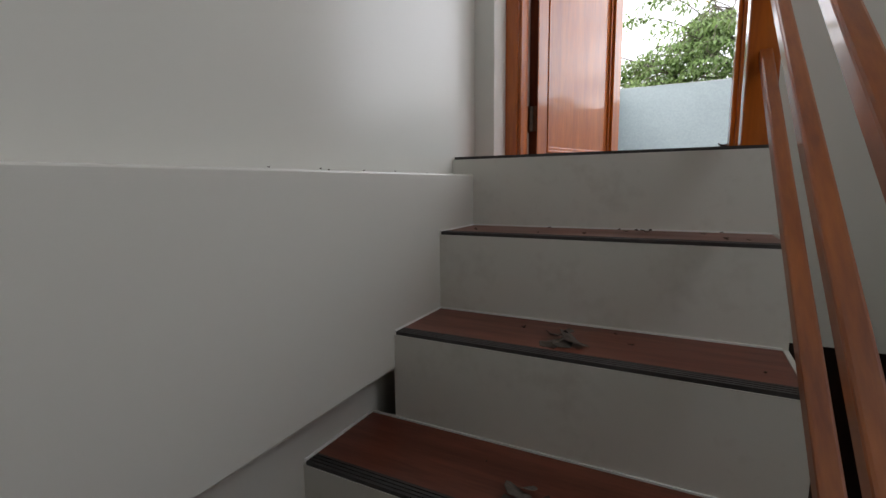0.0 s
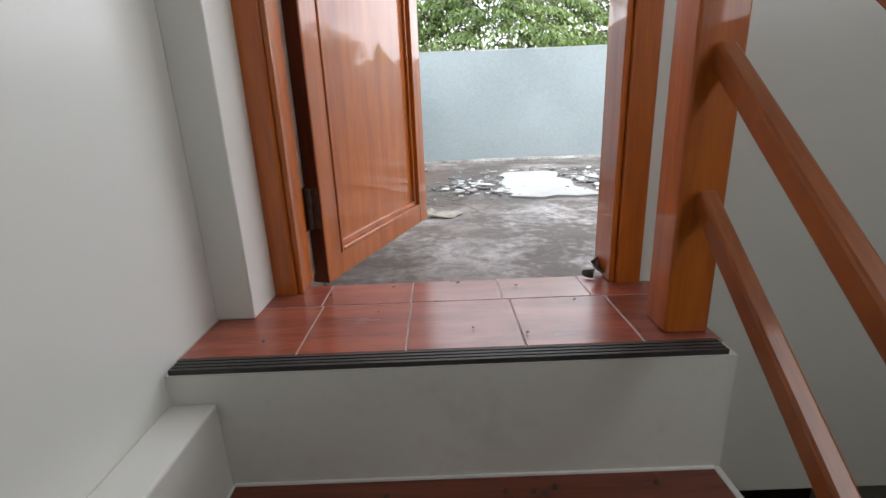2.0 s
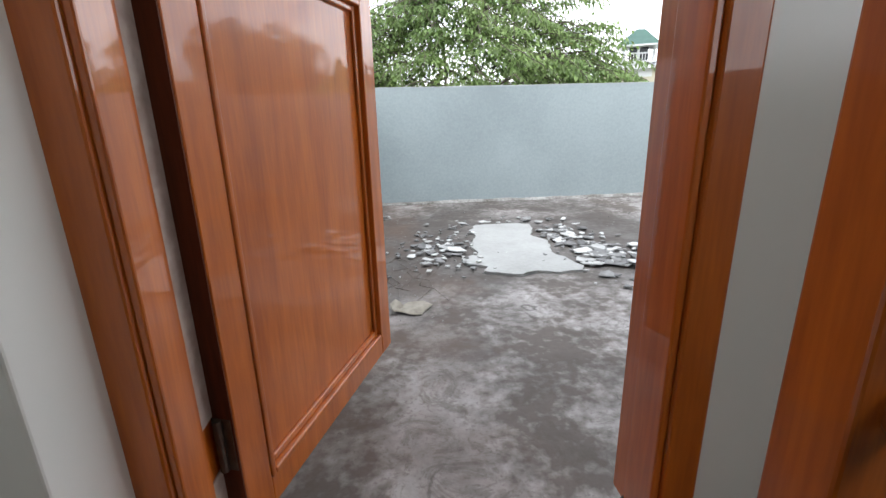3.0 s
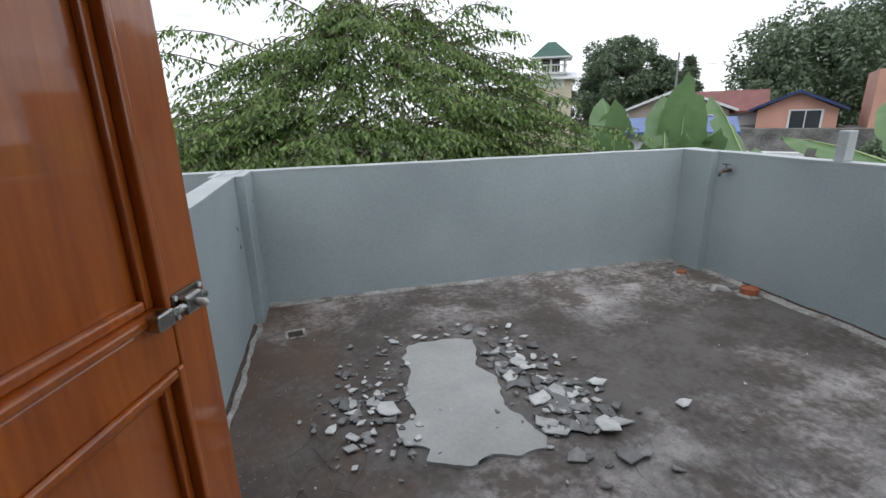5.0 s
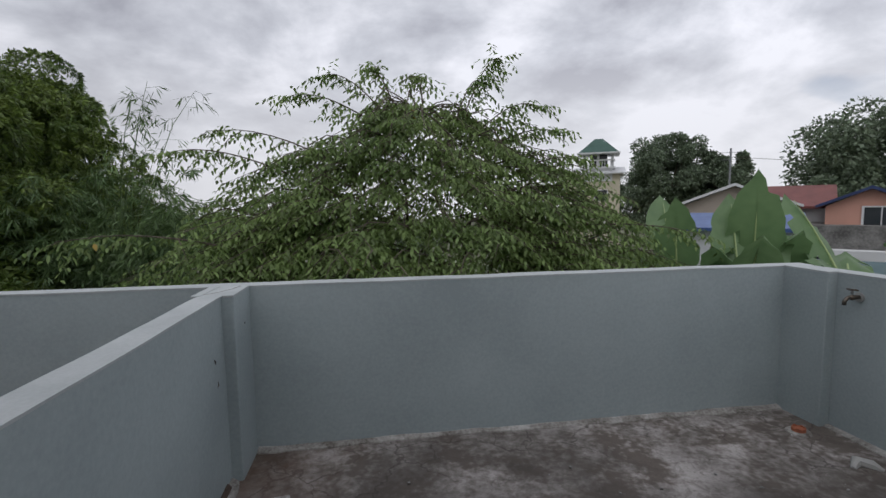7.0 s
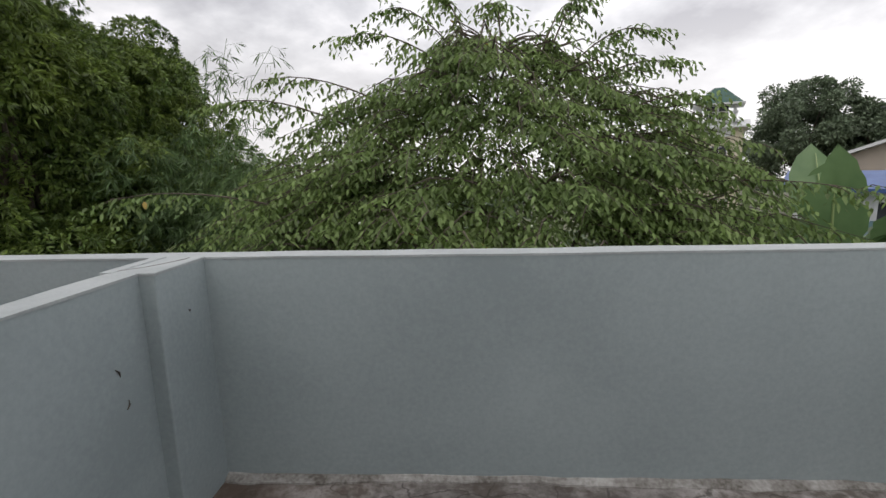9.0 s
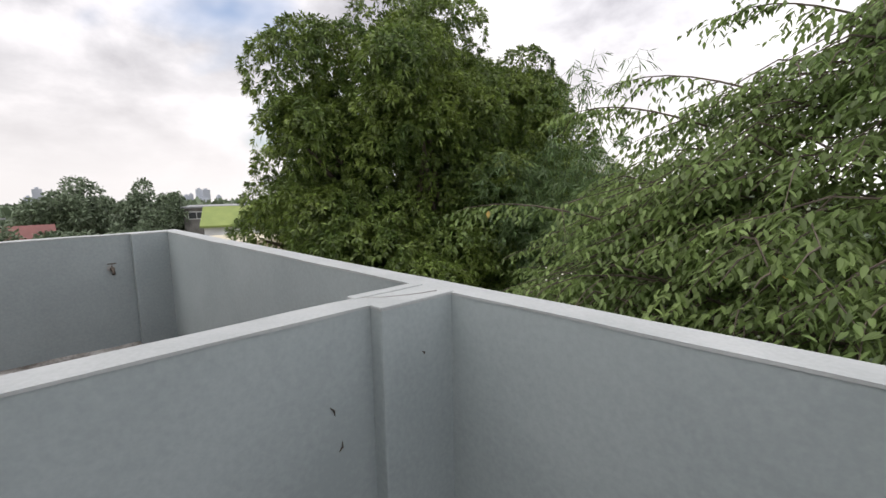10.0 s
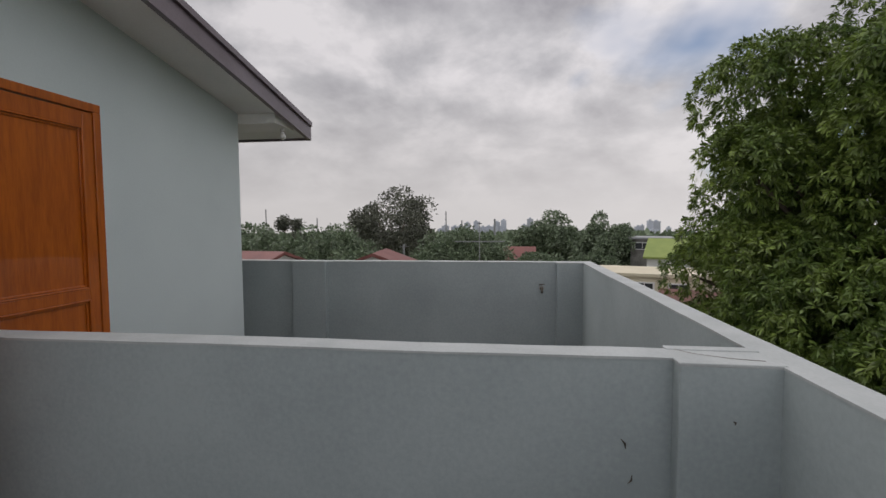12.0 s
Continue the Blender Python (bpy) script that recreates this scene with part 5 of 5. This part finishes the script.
# ---- houses far off ----
def gable_house(name, x, y, turn, w, d, z0, z1, rise, wall, roof_mat, label, windows=(), over=0.4, flat=False, ridge_along="x"):
    """A house: wall box, gable roof, windows on its front (local -y). w along local x, d along local y."""
    h = holder(name, label, "house", "houses round about", m=pose(x, y, 0, 0, 0, turn))
    part("wall", boxes((-w / 2, w / 2, -d / 2, d / 2, z0, z1)), wall, h)
    if flat:
        part("roof", boxes((-w / 2 - over, w / 2 + over, -d / 2 - over, d / 2 + over, z1, z1 + 0.2)), roof_mat, h)
    elif ridge_along == "y":
        part("roof", prism([(-w / 2 - over, z1 - 0.1), (0, z1 + rise), (w / 2 + over, z1 - 0.1), (w / 2 + over, z1 + 0.06), (0, z1 + rise + 0.18), (-w / 2 - over, z1 + 0.06)], "y", -d / 2 - over, d / 2 + over), roof_mat, h)
        part("gable", prism([(-w / 2, z1), (w / 2, z1), (0, z1 + rise)], "y", -d / 2 + 0.01, d / 2 - 0.01), wall, h)
    else:
        part("roof", prism([(-d / 2 - over, z1 - 0.1), (0, z1 + rise), (d / 2 + over, z1 - 0.1), (d / 2 + over, z1 + 0.06), (0, z1 + rise + 0.18), (-d / 2 - over, z1 + 0.06)], "x", -w / 2 - over, w / 2 + over), roof_mat, h)
        part("gable", prism([(-d / 2, z1), (d / 2, z1), (0, z1 + rise)], "x", -w / 2 + 0.01, w / 2 - 0.01), wall, h)
    for wx, wz, ww, wh in windows:
        f = part("window", boxes((wx - ww / 2 - 0.08, wx + ww / 2 + 0.08, -d / 2 - 0.06, -d / 2 + 0.02, wz - wh / 2 - 0.08, wz + wh / 2 + 0.08)), "white", h)
        for s in (-1, 1):
            part("pane", boxes((wx + s * ww / 4 - ww / 4 + 0.03, wx + s * ww / 4 + ww / 4 - 0.03, -d / 2 - 0.075, -d / 2 - 0.055, wz - wh / 2, wz + wh / 2)), "glass", f)
    return h


# the cream house with the look-out tower
gable_house("cream_house", 27.6, 59.5, -27, 6.2, 6, -8, 4.6, 0.7, "cream", "white", "cream house with a white eave below the look-out tower", windows=((1.0, 2.0, 1.4, 1.2), (-1.5, 2.0, 1.4, 1.2)), over=0.6)
tower = holder("lookout_tower", "white open look-out tower with a green hip roof", "tower", m=pose(27.5, 57.9, -0.15, 0, 0, -27))
part("tower_wall", boxes((-1.6, 1.6, -1.6, 1.6, 3.8, 5.5)), "white", tower)
part("tower_floor", boxes((-1.9, 1.9, -1.9, 1.9, 5.3, 5.5)), "white", tower)
for x in (-1.6, 0, 1.6):
    for y in (-1.6, 1.6):
        part("tower_post", boxes((x - 0.12, x + 0.12, y - 0.12, y + 0.12, 5.5, 7.2)), "white", tower)
part("balustrade", boxes((-1.8, 1.8, -1.85, -1.75, 6.2, 6.35), (-1.85, -1.75, -1.8, 1.8, 6.2, 6.35), (1.75, 1.85, -1.8, 1.8, 6.2, 6.35), *[(a, a + 0.08, -1.83, -1.77, 5.5, 6.2) for a in np.arange(-1.7, 1.7, 0.3)]), "white", tower)
part("tower_core", boxes((-1.0, 1.0, -0.6, 1.0, 5.5, 7.2)), "glass", tower)
bm = bmesh.new()
lo = [bm.verts.new((a * 2.25, b * 2.25, 7.15)) for a, b in ((-1, -1), (1, -1), (1, 1), (-1, 1))]
ap = [bm.verts.new((-0.45, 0, 8.95)), bm.verts.new((0.45, 0, 8.95))]
bm.faces.new((lo[0], lo[1], ap[1], ap[0]))
bm.faces.new((lo[1], lo[2], ap[1]))
bm.faces.new((lo[2], lo[3], ap[0], ap[1]))
bm.faces.new((lo[3], lo[0], ap[0]))
bm.faces.new(lo[::-1])
part("tower_roof", bm, "green_roof", tower, "green hip roof")
part("tower_eave", boxes((-2.4, 2.4, -2.4, 2.4, 6.98, 7.15)), "white", tower)

gable_house("beige_house", 26.0, 34.1, -42, 6.2, 6, -6, 0.85, 1.3, "beige", "white", "beige house with a white raked eave", windows=((2.2, -0.2, 0.9, 1.4),), over=0.5, ridge_along="y")
gable_house("red_roof_house", 29.6, 33.9, -46, 5.0, 4.6, -6, 0.7, 1.3, "white", "red_roof", "white house with a rust-red sheet roof", windows=((0.0, -0.4, 1.3, 1.4),), over=0.4)
gable_house("blue_roof_house", 17.3, 24.6, -40, 5.2, 3.6, -6, -0.05, 0.5, "white", "blue_roof", "low house with a bright blue sheet roof", windows=((0.5, -1.0, 1.2, 1.0),), over=0.5)
gable_house("pink_house", 29.7, 28.0, -50, 3.9, 5, -0.45, 0.80, 0.95, "pink", "navy_roof", "salmon pink house with a dark blue roof", windows=((0.45, 0.22, 1.5, 1.0),), over=0.45, ridge_along="y")
gable_house("pink_annex", 32.8, 23.4, -50, 4.5, 5, -0.45, 2.6, 0.3, "pink", "pink", "taller salmon pink house wing", windows=((0.3, 1.2, 1.2, 1.2),), flat=True, over=0.0)
gable_house("stained_house", 28.8, 27.2, -50, 7.6, 5.4, -7.0, -0.46, 0.2, "stained", "stained", "mould-stained concrete lower storey", flat=True, over=0.0)
gable_house("white_shed", 25.6, 26.7, -48, 4.6, 2.0, -7.0, -1.75, 0.2, "white", "white", "white low wall with a dark slot window", windows=((0.0, -2.05, 1.9, 0.25),), flat=True, over=0.0)
gable_house("teal_shed", 18.4, 18.7, -48, 9.0, 3, -7.0, -1.5, 0.25, "stained", "teal_roof", "shed with a dark teal sheet roof", over=0.4)

# towards the plain
gable_house("green_roof_house", -43.0, 22.2, 65, 5.2, 5, -8, -2.0, 1.45, "white", "moss_roof", "white house with a yellow-green roof", windows=((0.2, -3.2, 0.8, 0.9),), over=0.3)
gable_house("cream_block", -31.0, 16.2, 72, 7.5, 5, -8, -2.25, 0.2, "cream", "cream", "long cream flat-roofed house with windows", windows=((-2.4, -3.1, 1.0, 0.9), (-0.6, -3.1, 1.0, 0.9), (1.3, -3.1, 1.0, 0.9)), flat=True, over=0.1)
gable_house("brown_roof_house", -25.5, 17.2, 65, 4.0, 4, -8, -3.5, 0.7, "stained", "brown_roof", "small house with a brown tile roof", over=0.4)
gable_house("dark_red_wall", -30.5, 19.4, 65, 2.0, 3, -8, -2.5, 0.1, "red_roof", "brown_roof", "dark red wall between houses", flat=True, over=0.0)
gable_house("grey_hall", -57.5, 25.6, 65, 7.0, 6, -10, -0.9, 0.1, "stained", "grey", "grey flat-roofed hall with a row of openings", windows=((-2.2, -1.7, 1.6, 0.7), (0.2, -1.7, 1.6, 0.7), (2.4, -1.7, 1.6, 0.7)), flat=True, over=0.3)
gable_house("near_red_roof_house", -24.0, -0.8, 95, 3.4, 4, -8, -1.15, 0.62, "white", "red_roof", "house with a red sheet roof and white barge boards", over=0.25, ridge_along="y")
gable_house("side_red_roof_house", -24.5, -9.6, 80, 6.0, 4, -8, -1.15, 0.55, "white", "red_roof", "house with a red sheet roof", over=0.25)
gable_house("far_red_roof_house", -54.6, 8.0, 88, 3.2, 4, -9, -3.2, 1.3, "white", "red_roof", "distant house with a red roof", over=0.3)
tank = holder("roof_dome", "white rounded roof vent above the parapet", "roof vent", m=pose(-24.0, 8.9, -1.6))
part("dome", tube([(0, 0, -6.0), (0, 0, 0), (0, 0, 0.15), (0, 0, 0.24)], [0.4, 0.4, 0.3, 0.05], 14), "white", tank, smooth=True)
gable_house("dome_house", -25.0, 9.0, 90, 4.0, 3.0, -8, -1.7, 0.1, "cream", "cream", "cream flat-roofed house below the parapet line", flat=True, over=0.0)

# masts, poles and aerials
def pole(name, x, y, z, r, label, arms=()):
    p = holder(name, label, "pole", m=pose(x, y, ground_at(x, y)))
    h = z - ground_at(x, y)
    part("shaft", tube([(0, 0, 0), (0, 0, h)], [r, r * 0.7], 6), "grey", p)
    for dz, half, along in arms:
        part("crossarm", bar(bmesh.new(), (-half * along[0], -half * along[1], h - dz), (half * along[0], half * along[1], h - dz), 0.05, 0.05, 0), "grey", p)


pole("utility_pole", 42.18, 54.2, 7.3, 0.16, "grey utility pole with crossarms", ((0.5, 1.1, (0.8, -0.6)), (1.3, 0.9, (0.8, -0.6))))
wire_ends = Vector((42.2, 54.2, 6.3)), Vector((66.0, 38.0, 4.6))
wire = [wire_ends[0].lerp(wire_ends[1], k / 10) - Vector((0, 0, 0.6 * math.sin(math.pi * k / 10))) for k in range(11)]
thing("power_line", tube(wire, 0.025, 5), "steel", "thin dark power line hung from the utility pole", "wire")
pole("roof_aerial", -20.67, 4.97, 1.25, 0.03, "thin television aerial mast", ((0.95, 1.2, (0.0, 1.0)), (1.9, 1.3, (0.1, 1.0)), (0.1, 0.12, (0, 1))))
pole("lamp_post", -42.6, -3.5, -0.9, 0.12, "distant street lamp on a pole", ((0.2, 0.5, (0, 1)),))
pole("distant_mast", -69.1, -31.9, 3.4, 0.12, "thin grey distant mast pole")
pole("distant_mast", -88.0, -5.0, 3.3, 0.15, "thin grey distant mast pole", ((3.0, 0.3, (0, 1)),))
pole("distant_mast", -118.7, 3.8, 2.0, 0.35, "tall thin distant chimney stack")
pole("distant_mast", -100.0, -3.0, 1.6, 0.2, "thin grey distant mast pole")
pole("distant_mast", -60.0, -19.5, 1.9, 0.1, "thin grey distant mast pole")
pole("pipe_mast", -24.0, 8.1, -0.8, 0.03, "thin pale roof vent pipe")
pole("pipe_mast", -24.0, 7.7, -0.8, 0.03, "thin pale roof vent pipe")

# ---- trees far off ----
def far_tree(name, label, x, y, z, rx, rz, count, mat, seed, leaf=0.6, per=9, tufts=10, lump=(0.16, 0.30), ry=None):
    lumps = crown_lumps(x, y, z, rx, ry or rx, rz, count, rx * lump[0], rx * lump[1], seed, flat=-0.75)
    g0 = ground_at(x, y)
    g = np.random.default_rng(seed)
    tufts_scaled = [(a, b, c, r) for a, b, c, r in lumps]
    tree = holder(name, label, "tree", "trees round about", m=pose(x, y, g0))
    B, Wd, Sd, Ln, Wi = [], [], [], [], []
    for a, b, c, r in tufts_scaled:
        k = tufts * per
        n = unit(g.normal(0, 1, (k, 3)) + np.array([0, 0, 0.3]))
        B.append(np.array([a, b, c]) + n * r * g.uniform(0.6, 1.05, (k, 1)))
        d = unit(n * 0.5 + g.normal(0, 0.6, (k, 3)))
        Wd.append(d)
        Sd.append(unit(np.cross(d, g.normal(0, 1, (k, 3)))))
        Ln.append(g.uniform(0.6, 1.2, k) * leaf)
        Wi.append(g.uniform(0.3, 0.55, k) * leaf)
    crown = leaves_mesh("crown", *(np.concatenate(v) for v in (B, Wd, Sd, Ln, Wi)), 0.15, mat, fine=False, droop=0.15)
    trunk = mesh_object("trunk", limbs([l[:3] for l in lumps], 16, (x, y, g0), max(0.2, rx * 0.06), seed, 0.85), "bark")
    for ob in (crown, trunk):
        ob.parent, ob.matrix_parent_inverse = tree, tree.matrix_world.inverted()


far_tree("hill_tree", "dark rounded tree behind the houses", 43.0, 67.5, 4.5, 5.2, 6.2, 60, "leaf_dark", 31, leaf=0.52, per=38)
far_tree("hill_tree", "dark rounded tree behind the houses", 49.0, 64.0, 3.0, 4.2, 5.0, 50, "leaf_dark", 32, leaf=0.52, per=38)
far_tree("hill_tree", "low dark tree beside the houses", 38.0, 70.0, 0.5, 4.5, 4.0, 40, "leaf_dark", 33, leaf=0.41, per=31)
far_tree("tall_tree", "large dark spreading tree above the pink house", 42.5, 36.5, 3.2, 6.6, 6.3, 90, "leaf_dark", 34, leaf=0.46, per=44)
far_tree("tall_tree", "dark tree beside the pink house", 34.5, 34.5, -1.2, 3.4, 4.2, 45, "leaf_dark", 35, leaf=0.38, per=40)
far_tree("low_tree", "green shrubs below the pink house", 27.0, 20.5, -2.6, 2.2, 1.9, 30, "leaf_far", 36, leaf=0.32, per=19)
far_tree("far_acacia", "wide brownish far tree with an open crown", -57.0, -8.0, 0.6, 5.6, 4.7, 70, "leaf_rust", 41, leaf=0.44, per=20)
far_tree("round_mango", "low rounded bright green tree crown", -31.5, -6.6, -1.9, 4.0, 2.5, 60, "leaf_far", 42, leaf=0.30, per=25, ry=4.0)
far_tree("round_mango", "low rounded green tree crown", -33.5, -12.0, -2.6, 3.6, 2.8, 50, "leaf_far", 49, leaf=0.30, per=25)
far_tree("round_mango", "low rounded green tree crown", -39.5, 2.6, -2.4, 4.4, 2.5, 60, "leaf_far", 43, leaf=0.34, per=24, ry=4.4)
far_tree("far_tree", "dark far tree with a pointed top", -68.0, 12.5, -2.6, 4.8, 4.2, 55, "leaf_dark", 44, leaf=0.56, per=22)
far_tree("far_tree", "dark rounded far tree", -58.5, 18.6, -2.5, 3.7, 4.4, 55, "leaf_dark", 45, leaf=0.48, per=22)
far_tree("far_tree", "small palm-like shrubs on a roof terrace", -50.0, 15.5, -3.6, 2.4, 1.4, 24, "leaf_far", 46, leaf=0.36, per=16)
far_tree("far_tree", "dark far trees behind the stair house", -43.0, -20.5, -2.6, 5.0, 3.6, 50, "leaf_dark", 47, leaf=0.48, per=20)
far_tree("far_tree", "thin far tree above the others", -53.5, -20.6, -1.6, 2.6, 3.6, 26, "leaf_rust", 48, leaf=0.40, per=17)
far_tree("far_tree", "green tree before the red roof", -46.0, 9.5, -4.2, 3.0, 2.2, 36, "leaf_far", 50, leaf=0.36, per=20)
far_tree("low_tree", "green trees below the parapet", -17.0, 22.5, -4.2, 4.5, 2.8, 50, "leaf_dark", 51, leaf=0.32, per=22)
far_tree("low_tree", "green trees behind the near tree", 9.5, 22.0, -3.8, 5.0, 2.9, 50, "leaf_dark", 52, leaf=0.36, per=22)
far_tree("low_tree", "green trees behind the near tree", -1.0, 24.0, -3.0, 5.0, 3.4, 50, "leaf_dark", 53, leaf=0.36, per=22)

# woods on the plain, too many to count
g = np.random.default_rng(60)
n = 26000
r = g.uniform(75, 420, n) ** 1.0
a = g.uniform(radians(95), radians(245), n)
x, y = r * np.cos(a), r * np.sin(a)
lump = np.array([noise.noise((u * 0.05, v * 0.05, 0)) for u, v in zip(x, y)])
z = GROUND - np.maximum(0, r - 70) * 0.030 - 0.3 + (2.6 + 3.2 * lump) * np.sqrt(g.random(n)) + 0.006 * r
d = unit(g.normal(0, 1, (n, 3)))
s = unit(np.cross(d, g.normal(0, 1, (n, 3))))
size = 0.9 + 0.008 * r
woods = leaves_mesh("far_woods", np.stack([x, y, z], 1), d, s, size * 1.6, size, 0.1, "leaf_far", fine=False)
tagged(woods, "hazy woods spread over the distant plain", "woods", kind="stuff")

# the skyline on the horizon, its air haze put into the block colour
rng = random.Random(9)
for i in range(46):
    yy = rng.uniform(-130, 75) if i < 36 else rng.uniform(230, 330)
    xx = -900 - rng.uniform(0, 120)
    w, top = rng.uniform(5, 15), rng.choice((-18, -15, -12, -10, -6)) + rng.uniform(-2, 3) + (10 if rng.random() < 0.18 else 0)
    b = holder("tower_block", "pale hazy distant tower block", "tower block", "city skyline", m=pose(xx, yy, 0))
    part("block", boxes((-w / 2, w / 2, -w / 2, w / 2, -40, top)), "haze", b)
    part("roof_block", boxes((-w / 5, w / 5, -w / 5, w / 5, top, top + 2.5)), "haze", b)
